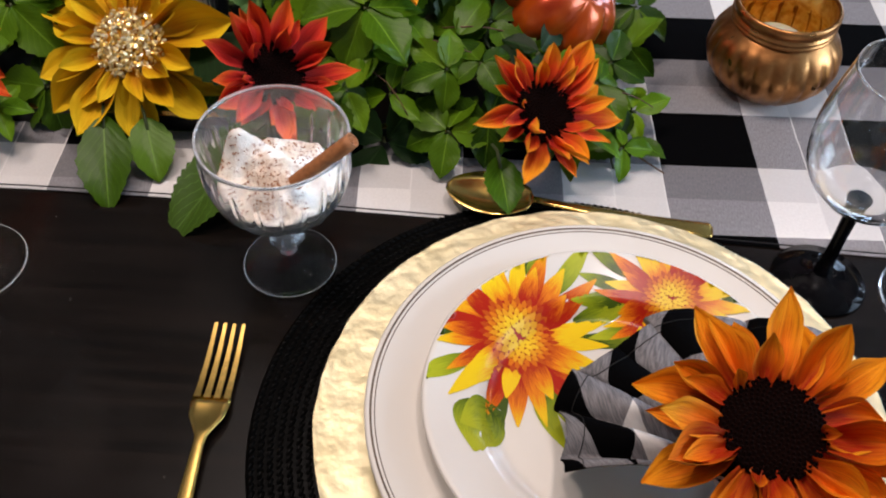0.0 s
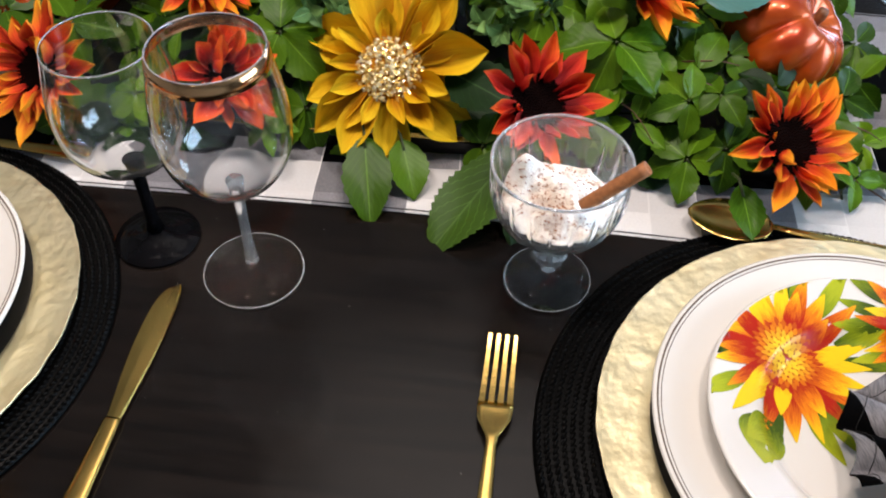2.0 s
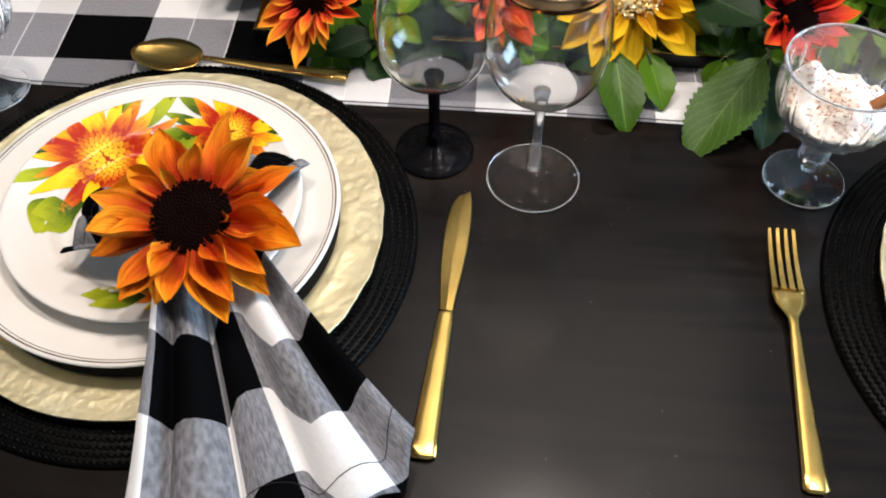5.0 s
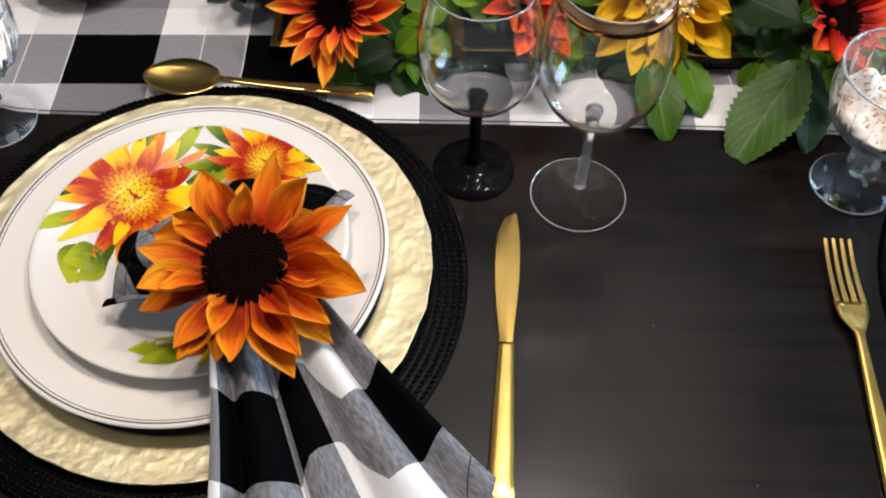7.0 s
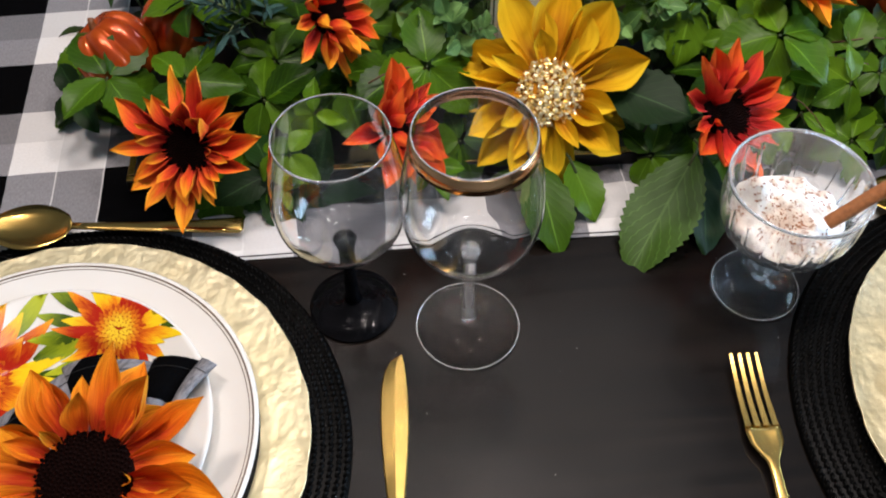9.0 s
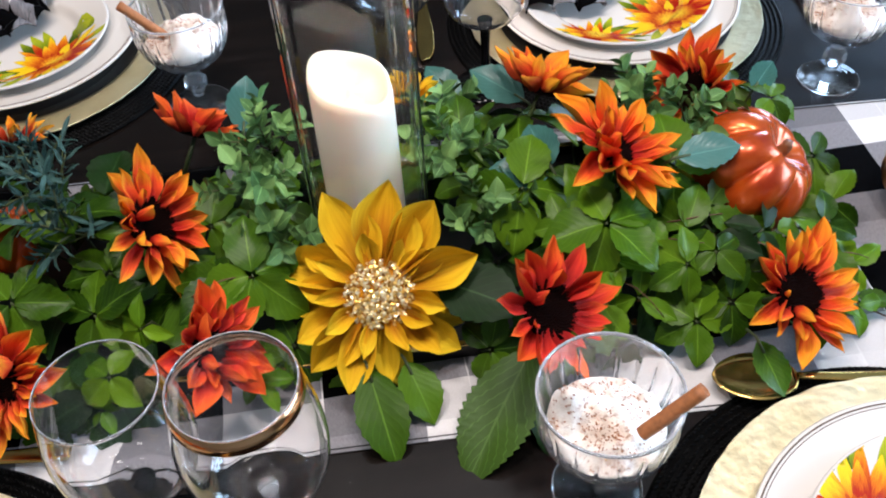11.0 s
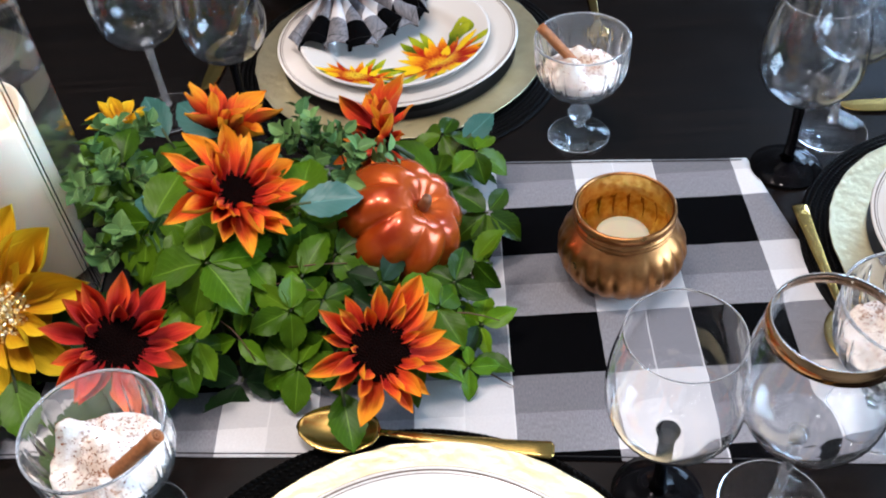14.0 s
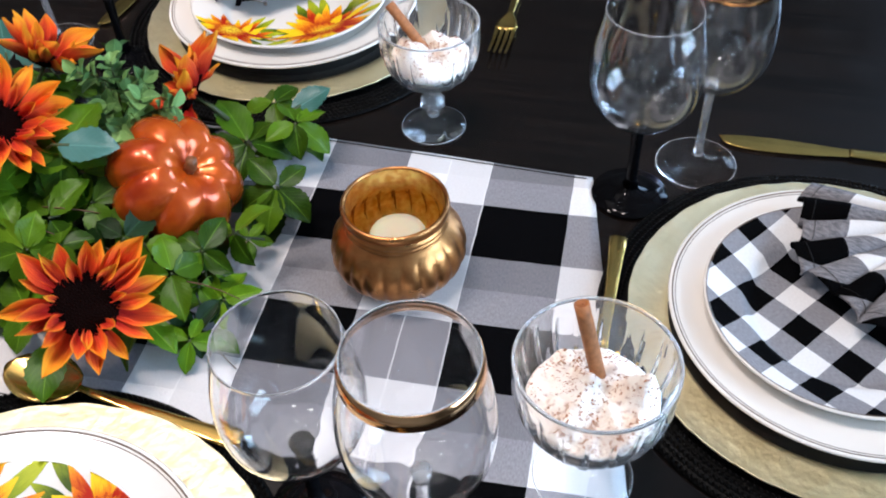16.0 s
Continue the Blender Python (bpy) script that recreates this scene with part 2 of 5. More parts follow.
PLATECHECK = check_mat("check_glaze", 0.044, 0.044, 0.022, 0.022, 0.0, 0.0, radians(38), 0.0)
HEM = plain_mat("black_hem", (0.004, 0.004, 0.0045), 0.9, 900)
ORANGE = petal_mat("burnt_orange_petal", (0.40, 0.010, 0.007), (0.84, 0.098, 0.020), (0.98, 0.40, 0.020))
RED = petal_mat("rust_red_petal", (0.28, 0.006, 0.006), (0.68, 0.040, 0.022), (0.86, 0.15, 0.020))
AMBER = petal_mat("amber_petal", (0.40, 0.020, 0.002), (0.80, 0.185, 0.005), (0.93, 0.38, 0.014), 0.8)
YELLOW = petal_mat("mustard_petal", (0.48, 0.19, 0.002), (0.72, 0.42, 0.006), (0.84, 0.57, 0.016))
DISC = cord_mat("dark_flower_disc", (0.0038, 0.0009, 0.0006), 0.95, 500, 0.8)
GLITTER = glitter_mat()
LEAF = leaf_mat("creeper_leaf", (0.005, 0.026, 0.001), (0.080, 0.172, 0.006), 0.36)
# dark green leaf, its colour lowered further for shade inside the heap
LEAFDARK = leaf_mat("dark_shaded_leaf", (0.003, 0.014, 0.002), (0.013, 0.048, 0.005), 0.5)
LEAFLARGE = leaf_mat("large_leaf", (0.018, 0.048, 0.004), (0.050, 0.108, 0.012), 0.45, 0.45)
LEAFLIME = leaf_mat("lime_leaf", (0.045, 0.125, 0.003), (0.150, 0.290, 0.010), 0.36)
LEAFBROAD = leaf_mat("broad_leaf", (0.024, 0.074, 0.002), (0.112, 0.220, 0.008), 0.36)
# green leaf with the window's cool sheen mixed into its colour
LEAFSHEEN = leaf_mat("window_sheen_leaf", (0.030, 0.105, 0.085), (0.070, 0.180, 0.160), 0.27)
LEAFGREY = leaf_mat("eucalyptus_leaf", (0.032, 0.095, 0.026), (0.210, 0.380, 0.120), 0.45)
LEAFNEEDLE = leaf_mat("needle_leaf", (0.020, 0.055, 0.050), (0.050, 0.110, 0.095), 0.5)
STEM = plain_mat("green_stem", (0.055, 0.075, 0.020), 0.6, 200)
STALK = plain_mat("pumpkin_stalk_bark", (0.20, 0.075, 0.025), 0.5, 200)
TWIG = plain_mat("brown_twig", (0.12, 0.055, 0.025), 0.7, 200)
GLASS = glass_mat("clear_glass", haze=0.998, bend=1.34, gloss=0.3)
STEMGLASS = glass_mat("stem_glass", bend=1.15)
# whitish diffuse share imitates the bright line along glass edges
LIPGLASS = glass_mat("rim_highlight_glass", (0.95, 0.98, 1.0), 0.05, haze=0.86, bend=1.5)
# bowl and stem: some white diffuse stands in for missing bright reflections
CRYSTAL = glass_mat("cut_crystal", haze=0.975, bend=1.3, gloss=0.4)
CUTSTEM = glass_mat("cut_crystal_stem", haze=0.94, bend=1.5)
CUTFOOT = glass_mat("crystal_foot", haze=0.998, bend=1.25, gloss=0.1)
BLACKGLASS = cord_mat("black_glass", (0.0015, 0.0015, 0.0018), 0.06, 10, 0.0)
GOLDRIM = gold_mat("gold_rim", (0.78, 0.42, 0.20), 0.14)
CREAM = cream_mat()
CINNAMON = plain_mat("cinnamon_bark", (0.46, 0.17, 0.055), 0.65, 260, 0.5, 0.6)
CRUMB = plain_mat("cinnamon_powder", (0.36, 0.125, 0.035), 0.9, 300)
PUMPKIN = pumpkin_mat()
COPPER = copper_mat()
GOLDINSIDE = charger_like("gold_leaf_inside", (0.98, 0.76, 0.32), (0.80, 0.48, 0.14), 0.32)
WAX = Mat("ivory_wax", (0.64, 0.58, 0.44), 0.5, Subsurface_Weight=0.3).m
TRAY = plain_mat("black_lacquer_tray", (0.003, 0.0028, 0.0028), 0.35, 30, 0.05)
WALL = plain_mat("grey_wall_paint", (0.15, 0.145, 0.14), 0.9, 40, 0.1, 0.9)
PALEWALL = plain_mat("pale_wall_paint", (0.50, 0.48, 0.45), 0.9, 40, 0.1, 0.95)
CEIL = plain_mat("ceiling_paint", (0.42, 0.41, 0.39), 0.9, 40, 0.1, 0.95)
FLOOR = plain_mat("grey_floor_tile", (0.30, 0.30, 0.28), 0.5, 6, 0.1, 0.8)
FRAME = plain_mat("white_window_paint", (0.75, 0.75, 0.74), 0.4, 30, 0.1, 0.95)
PRINT = print_mat("sunflower_print", (0.42, 0.018, 0.006), (0.80, 0.20, 0.008), (0.88, 0.60, 0.012), 0.95)
PRINTEYE = print_mat("sunflower_eye_print", (0.44, 0.024, 0.008), (0.74, 0.20, 0.010), (0.90, 0.58, 0.03), 0.14)
PRINTLEAF = print_mat("leaf_print", (0.05, 0.09, 0.008), (0.22, 0.29, 0.012), (0.42, 0.46, 0.02))


# ---- building helpers ----
def mesh_of(name, verts, faces, mat, smooth=True, uvs=None):
    me = bpy.data.meshes.new(name)
    me.from_pydata([tuple(v) for v in verts], [], faces)
    if smooth:
        me.polygons.foreach_set("use_smooth", [True] * len(me.polygons))
    if uvs is not None:
        layer = me.uv_layers.new(name="map")
        loops = np.empty(len(me.loops), dtype=np.int32)
        me.loops.foreach_get("vertex_index", loops)
        layer.data.foreach_set("uv", np.asarray(uvs, dtype=np.float32)[loops].ravel())
    me.materials.append(mat)
    me.update()
    return me


def put(name, me, parent=None, m=None, label=""):
    ob = new(name, me)
    ob.parent = parent
    if m is not None:
        ob.matrix_basis = m
    if label:
        ob["label"] = label
    return ob


def part(name, bm, mat, parent, label="", smooth=False):
    me = bpy.data.meshes.new(name)
    bm.to_mesh(me)
    bm.free()
    if smooth:
        me.polygons.foreach_set("use_smooth", [True] * len(me.polygons))
    me.materials.append(mat)
    return put(name, me, parent, None, label)


def thing(name, label, category, m=None, group="", kind=""):
    ob = new(name)
    ob.empty_display_size = 0.02
    if m is not None:
        ob.matrix_basis = m
    return tagged(ob, label, category, group, kind)


def lathe(profile, n=64, wave=None, closed=False):
    """Verts and faces of a turned form; wave(angle, r, z) gives a changed r, z."""
    verts, faces = [], []
    k = len(profile)
    for i in range(n):
        a = 2 * math.pi * i / n
        for r, z in profile:
            if wave:
                r, z = wave(a, r, z)
            verts.append((r * math.cos(a), r * math.sin(a), z))
    for i in range(n):
        j = (i + 1) % n
        for q in range(k if closed else k - 1):
            w = (q + 1) % k
            faces.append((i * k + q, j * k + q, j * k + w, i * k + w))
    return verts, faces


def turned(name, profile, mat, n=64, wave=None, closed=False):
    v, f = lathe(profile, n, wave, closed)
    me = mesh_of(name, v, f, mat)
    bm = bmesh.new()
    bm.from_mesh(me)
    bmesh.ops.remove_doubles(bm, verts=bm.verts, dist=0.00002)
    bmesh.ops.recalc_face_normals(bm, faces=bm.faces)
    bm.to_mesh(me)
    bm.free()
    me.polygons.foreach_set("use_smooth", [True] * len(me.polygons))
    return me


def tube(points, radius, n=8, taper=1.0):
    """Verts and faces of a round rod along points, capped."""
    verts, faces = [], []
    pts = [Vector(p) for p in points]
    for i, p in enumerate(pts):
        d = (pts[min(i + 1, len(pts) - 1)] - pts[max(i - 1, 0)]).normalized()
        q = d.to_track_quat("Z", "Y").to_matrix()
        r = radius * (1 + (taper - 1) * i / (len(pts) - 1))
        for k in range(n):
            a = 2 * math.pi * k / n
            verts.append(p + q @ Vector((r * math.cos(a), r * math.sin(a), 0)))
    for i in range(len(pts) - 1):
        for k in range(n):
            j = (k + 1) % n
            faces.append((i * n + k, i * n + j, (i + 1) * n + j, (i + 1) * n + k))
    faces.append(tuple(reversed(range(n))))
    faces.append(tuple(range((len(pts) - 1) * n, len(pts) * n)))
    return verts, faces


def box_bm(x0, x1, y0, y1, z0, z1, bevel=0.0):
    bm = bmesh.new()
    bmesh.ops.create_cube(bm, size=1, matrix=Matrix.LocRotScale(((x0 + x1) / 2, (y0 + y1) / 2, (z0 + z1) / 2), None, (x1 - x0, y1 - y0, z1 - z0)))
    if bevel:
        bmesh.ops.bevel(bm, geom=list(bm.edges), offset=bevel, segments=3, affect="EDGES", profile=0.5)
    return bm


def smooth_profile(points, steps=4):
    """A turned form's outline through the points, rounded."""
    out = []
    p = [Vector((*q, 0)) for q in points]
    for i in range(len(p) - 1):
        a, b, c, d = p[max(i - 1, 0)], p[i], p[i + 1], p[min(i + 2, len(p) - 1)]
        for s in range(steps):
            t = s / steps
            q = 0.5 * ((2 * b) + (c - a) * t + (2 * a - 5 * b + 4 * c - d) * t * t + (3 * b - a - 3 * c + d) * t ** 3)
            out.append((max(q.x, 0.0), q.y))
    out.append(points[-1])
    return out


# ---- room ----
FLOOR_Z, CEIL_Z = -0.755, 1.75
X0, X1, Y0, Y1 = -2.8, 3.2, -2.6, 3.7


def structure(name, bm, mat, label, category):
    ob = part(name, bm, mat, None, label)
    return tagged(ob, label, category, kind="structure")


structure("floor", box_bm(X0, X1, Y0, Y1, FLOOR_Z - 0.1, FLOOR_Z), FLOOR, "pale grey tiled dining room floor", "floor")
structure("ceiling", box_bm(X0, X1, Y0, Y1, CEIL_Z, CEIL_Z + 0.1), CEIL, "plain dim beige painted ceiling", "ceiling")
structure("wall_west", box_bm(X0 - 0.12, X0, Y0, Y1, FLOOR_Z, CEIL_Z), PALEWALL, "plain off-white painted wall", "wall")
structure("wall_south", box_bm(X0, X1, Y0 - 0.12, Y0, FLOOR_Z, CEIL_Z), PALEWALL, "plain off-white painted wall", "wall")


def wall_with_window(name, along, plane, a0, a1, w0, w1, z0, z1, out):
    """A wall along x or y with one opening w0..w1, z0..z1."""
    bm = bmesh.new()
    lo, hi = sorted((plane, plane + out))
    for p, q, zl, zh in ((a0, w0, FLOOR_Z, CEIL_Z), (w1, a1, FLOOR_Z, CEIL_Z), (w0, w1, FLOOR_Z, z0), (w0, w1, z1, CEIL_Z)):
        c = (((p + q) / 2, (lo + hi) / 2), (q - p, hi - lo)) if along == "x" else (((lo + hi) / 2, (p + q) / 2), (hi - lo, q - p))
        bmesh.ops.create_cube(bm, size=1, matrix=Matrix.LocRotScale((*c[0], (zl + zh) / 2), None, (*c[1], zh - zl)))
    return structure(name, bm, WALL, "mid grey painted wall with a window opening", "wall")


wall_with_window("wall_north", "x", Y1, X0, X1, 1.8, 2.9, 0.25, 1.45, 0.12)
wall_with_window("wall_east", "y", X1, Y0, Y1, -0.55, 1.35, 0.05, 1.45, 0.12)


def window(name, m, w, h):
    ob = thing(name, "white painted window letting in cool daylight", "window", m, kind="structure")
    bm = bmesh.new()
    for x0, x1, z0, z1 in ((-w / 2, w / 2, 0, 0.05), (-w / 2, w / 2, h - 0.05, h), (-w / 2, -w / 2 + 0.05, 0.05, h - 0.05), (w / 2 - 0.05, w / 2, 0.05, h - 0.05), (-0.02, 0.02, 0.05, h - 0.05)):
        bmesh.ops.create_cube(bm, size=1, matrix=Matrix.LocRotScale(((x0 + x1) / 2, 0, (z0 + z1) / 2), None, (x1 - x0, 0.05, z1 - z0)))
    part("window_frame", bm, FRAME, ob)
    return ob


window("window_1", pose(2.35, Y1 + 0.08, 0.25), 1.1, 1.2)
window("window_2", pose(X1 + 0.08, 0.4, 0.05, 0, 0, 90), 1.9, 1.4)

# ---- table ----
TX0, TX1, TY0, TY1 = -1.28, 0.94, 0.13, 1.265
table = thing("dining_table", "dark espresso-stained wooden dining table with a satin top", "dining table", pose(0, 0, 0))
part("tabletop", box_bm(TX0, TX1, TY0, TY1, -0.035, 0, 0.006), WOOD, table)
for x in (TX0 + 0.12, TX1 - 0.12):
    part("apron", box_bm(x - 0.012, x + 0.012, TY0 + 0.16, TY1 - 0.16, -0.13, -0.036), WOOD, table)
    for y in (TY0 + 0.12, TY1 - 0.12):
        part("leg", box_bm(x - 0.04, x + 0.04, y - 0.04, y + 0.04, FLOOR_Z, -0.036, 0.006), WOOD, table)
for y in (TY0 + 0.12, TY1 - 0.12):
    part("apron", box_bm(TX0 + 0.16, TX1 - 0.16, y - 0.012, y + 0.012, -0.13, -0.036), WOOD, table)


# ---- table runner ----
def cloth_wave(x, y):
    return 0.0006 + 0.0003 * noise.noise(Vector((x * 9, y * 9, 0.3))) + 0.0002 * noise.noise(Vector((x * 31, y * 31, 1.7)))


def near_edge(x):
    return 0.538 - 0.022 * max(0.0, min(1.0, (x + 0.05) / 0.57)) + 0.003 * noise.noise(Vector((x * 3, 0, 5)))


def far_edge(x):
    return 0.872 - 0.018 * max(0.0, min(1.0, (x + 0.05) / 0.5)) + 0.003 * noise.noise(Vector((x * 3, 2, 5)))


def build_runner():
    ob = thing("table_runner", "black and white buffalo check cotton table runner laid along the table", "table runner", pose(0, 0, 0))
    nx, ny = 150, 40
    verts, uvs, faces = [], [], []
    for i in range(nx + 1):
        for j in range(ny + 1):
            v = j / ny
            end = 0.527 - 0.062 * v
            x = -1.02 + (end + 1.02) * i / nx
            y = near_edge(x) + (far_edge(x) - near_edge(x)) * v
            verts.append((x, y, cloth_wave(x, y) + 0.0008))
            uvs.append((x + 0.028 * (y - 0.7), y - 0.033 * (x - 0.228)))
    for i in range(nx):
        for j in range(ny):
            a = i * (ny + 1) + j
            faces.append((a, a + ny + 1, a + ny + 2, a + 1))
    n = len(verts)
    low = [(x, y, z - 0.0007) for x, y, z in verts]
    edge = [i * (ny + 1) for i in range(nx + 1)] + [nx * (ny + 1) + j for j in range(1, ny + 1)] + [i * (ny + 1) + ny for i in range(nx - 1, -1, -1)] + [j for j in range(ny - 1, 0, -1)]
    faces += [tuple(n + k for k in reversed(f)) for f in list(faces)]
    for k, a in enumerate(edge):
        b = edge[(k + 1) % len(edge)]
        faces.append((b, a, n + a, n + b))
    put("cloth", mesh_of("runner_cloth", verts + low, faces, RUNNER, True, uvs + uvs), ob)
    for edge, inset in ((near_edge, 0.003), (far_edge, -0.003)):
        pts = [(x, edge(x) + inset, 0.0010 + cloth_wave(x, edge(x) + inset)) for x in np.linspace(-1.0, 0.46, 90)]
        put("hem_stitching", mesh_of("hem", *tube(pts, 0.0006, 5), HEM), ob)
    return ob


build_runner()


# ---- place settings ----
def braided_mat(m, group="round placemats"):
    """A round mat of braided cord: rings of small slanted beads."""
    ob = thing("round_placemat", "round black placemat of coiled braided cord", "placemat", m, group)
    verts, faces = [], []
    rng = random.Random(4)
    r, rings = 0.1835, []
    while r > 0.120:
        rings.append(r)
        r -= 0.0053
    for r in rings:
        beads = int(2 * math.pi * r / 0.0044)
        for i in range(beads):
            a = 2 * math.pi * i / beads
            da = 2 * math.pi / beads * 0.66
            base = len(verts)
            lift = rng.uniform(-0.0003, 0.0004)
            for q, (w, h) in zip((-1, -0.4, 0.4, 1), ((0.0011, 0.0032), (0.0018, 0.0056), (0.0018, 0.0056), (0.0011, 0.0032))):
                ang = a + q * da
                for x, z in ((-w - 0.0006, 0.0010), (-w * 0.5, h * 0.85 + lift), (w * 0.5, h * 0.85 + lift), (w + 0.0006, 0.0010)):
                    d = r + 0.0012 * q + x * 0.8
                    verts.append((d * math.cos(ang), d * math.sin(ang), z))
            for q in range(3):
                for x in range(3):
                    k = base + q * 4 + x
                    faces.append((k, k + 1, k + 5, k + 4))
    tagged(put("braided_cord", mesh_of("braid", verts, faces, MATBLACK), ob), kind="stuff")
    prof = [(0.0001, 0.001), (0.0001, 0.003), (0.15, 0.003), (0.1845, 0.0026), (0.1865, 0.0016), (0.185, 0.0004), (0.0001, 0.0004)]
    put("backing", turned("mat_backing", prof, MATBLACK, 96), ob)
    return ob


def charger(m):
    ob = thing("charger_plate", "pale gold hammered metal charger plate under a dinner plate", "charger plate", m, "gold chargers")
    prof = smooth_profile([(0.0001, 0.0018), (0.105, 0.0018), (0.114, 0.0035), (0.125, 0.0062), (0.142, 0.0072), (0.156, 0.0084), (0.1622, 0.0092)], 6)
    low = [(r, z - 0.0016) for r, z in reversed(prof)]

    def dent(a, r, z):
        if r < 0.1:
            return r, z
        p = Vector((r * math.cos(a) * 60, r * math.sin(a) * 60, 2.0))
        k = noise.noise(p * 1.1) * 0.0003 + abs(noise.noise(p * 3.2)) * 0.0008
        edge = 0.0012 * noise.noise(Vector((math.cos(a) * 9, math.sin(a) * 9, 0)))
        return r + edge * (r > 0.15), z + k
    put("dish", turned("charger_dish", prof + low, CHARGER, 300, dent), ob)
    # the shadowed gap below the dinner plate, put in as a dark inlay
    floor = [(max(r, 0.0001), z + 0.0016) for r, z in prof if r < 0.131]
    put("well", turned("charger_well", floor, WELL, 96), ob, None, "middle darkened like the shade under the plate rim")
    return ob


def plate_top(r, scale):
    """Height of a plate's upper face at r, for a plate of radius scale."""
    q = r / scale
    if q < 0.62:
        return 0.0045
    if q < 0.74:
        u = (q - 0.62) / 0.12
        return 0.0045 + 0.0100 * (u * u * (3 - 2 * u))
    return 0.0145 + 0.0090 * (q - 0.74) / 0.26


def dish_profile(R, thick=0.0032, foot=0.55, deep=0.0):
    n = 40
    top = [(max(0.0001, R * i / n), plate_top(R * i / n, R)) for i in range(n + 1)]
    rim = [(R + 0.0012, plate_top(R, R) - 0.001), (R + 0.0005, plate_top(R, R) - 0.0028)]
    under = [(r, plate_top(r, R) - thick) for r in (R * 0.9, R * 0.76, R * 0.68, R * 0.62)]
    return top + rim + under + [(R * foot + 0.004, 0.0004 - deep), (R * foot, -deep), (R * foot - 0.004, 0.0008 - deep), (R * foot - 0.006, 0.0010), (0.0001, 0.0010)]


def ring_on(R, r, w, mat, name):
    prof = [(r - w, plate_top(r - w, R) + 0.0001), (r - w * 0.5, plate_top(r, R) + 0.00035), (r + w * 0.5, plate_top(r, R) + 0.00035), (r + w, plate_top(r + w, R) + 0.0001)]
    return turned(name, prof, mat, 128)


DINNER_R, SALAD_R = 0.1320, 0.1035


def dinner_plate(m):
    ob = thing("dinner_plate", "ivory ceramic dinner plate with thin dark rim lines", "plate", m, "dinner plates")
    put("dish", turned("dinner_dish", dish_profile(DINNER_R, deep=0.006), WHITE, 128), ob)
    put("rim_line", ring_on(DINNER_R, DINNER_R - 0.0022, 0.0006, LINE, "rim_line"), ob)
    put("rim_line", ring_on(DINNER_R, DINNER_R - 0.0044, 0.0003, LINE, "rim_line_thin"), ob)
    return ob


def print_shape(outline, verts, faces, uvs, centre, angle, length, width, start, lift, wob):
    """Adds one painted petal to a print, on the salad plate's upper face, cut at its rim."""
    ca, sa = math.cos(angle), math.sin(angle)
    base = len(verts)
    n, k = 9, 2
    for i in range(n + 1):
        t = i / n
        w = width * outline(t)
        for j in range(-k, k + 1):
            u = j / k
            d = start + t * length
            x = centre[0] + ca * d - sa * (w * u + wob * t * t)
            y = centre[1] + sa * d + ca * (w * u + wob * t * t)
            r = math.hypot(x, y)
            lim = SALAD_R - 0.0008
            if r > lim:
                x, y, r = x * lim / r, y * lim / r, lim
            verts.append((x, y, plate_top(r, SALAD_R) + lift))
            uvs.append((0.5 + u / 2, t))
    c = 2 * k + 1
    for i in range(n):
        for j in range(c - 1):
            a = base + i * c + j
            faces.append((a, a + c, a + c + 1, a + 1))


def petal_outline(t):
    return max(0.04, math.sin(math.pi * min(1, 0.12 + 0.88 * t) ** 0.8)) ** 0.8


def painted_sunflower(ob, centre, R, seed, leaves):
    rng = random.Random(seed)
    v, f, u = [], [], []
    for q in range(leaves):
        a = rng.uniform(0, 2 * math.pi)
        print_shape(petal_outline, v, f, u, centre, a, R * rng.uniform(0.5, 0.75), R * 0.095, R * 0.62, 0.00025 + 0.00001 * q, rng.uniform(-0.004, 0.004))
    put("painted_leaves", mesh_of("painted_leaves", v, f, PRINTLEAF, True, u), ob)
    v, f, u = [], [], []
    n = 20
    for q in range(n + n // 2):
        a = 2 * math.pi * ((q if q < n else 2 * q + 0.5) + rng.uniform(-0.25, 0.25)) / n
        long = R * (rng.uniform(0.58, 0.78) if q < n else rng.uniform(0.40, 0.56))
        print_shape(petal_outline, v, f, u, centre, a, long, R * rng.uniform(0.078, 0.108), R * 0.25, 0.0004 + 0.000012 * q, rng.uniform(-0.003, 0.003))
    put("painted_petals", mesh_of("painted_petals", v, f, PRINT, True, u), ob)
    v, f, u = [], [], []
    for q in range(110):
        ring = q / 110
        a = q * 2.39996
        d = R * 0.37 * math.sqrt(1 - ring * 0.98)
        print_shape(petal_outline, v, f, u, centre, a, R * 0.085, R * 0.026, max(0.0, d - R * 0.05), 0.00100 + 0.000006 * q, 0)
        for k in range(len(u) - 50, len(u)):
            u[k] = (u[k][0], 0.15 + 0.8 * ring)
    w, g = lathe([(0.00005, 0)] + [(R * 0.34 * q / 6, 0) for q in range(1, 7)], 24)
    o = len(v)
    for x, y, _ in w:
        r = math.hypot(x + centre[0], y + centre[1])
        v.append((x + centre[0], y + centre[1], plate_top(min(r, SALAD_R), SALAD_R) + 0.0009))
        u.append((0.5, 0.1))
    f += [tuple(o + k for k in q) for q in g]
    tagged(put("painted_eye", mesh_of("painted_eye", v, f, PRINTEYE, True, u), ob), kind="stuff")


def leaf_outline(t):
    return max(0.03, math.sin(math.pi * t ** 0.75)) ** 0.9


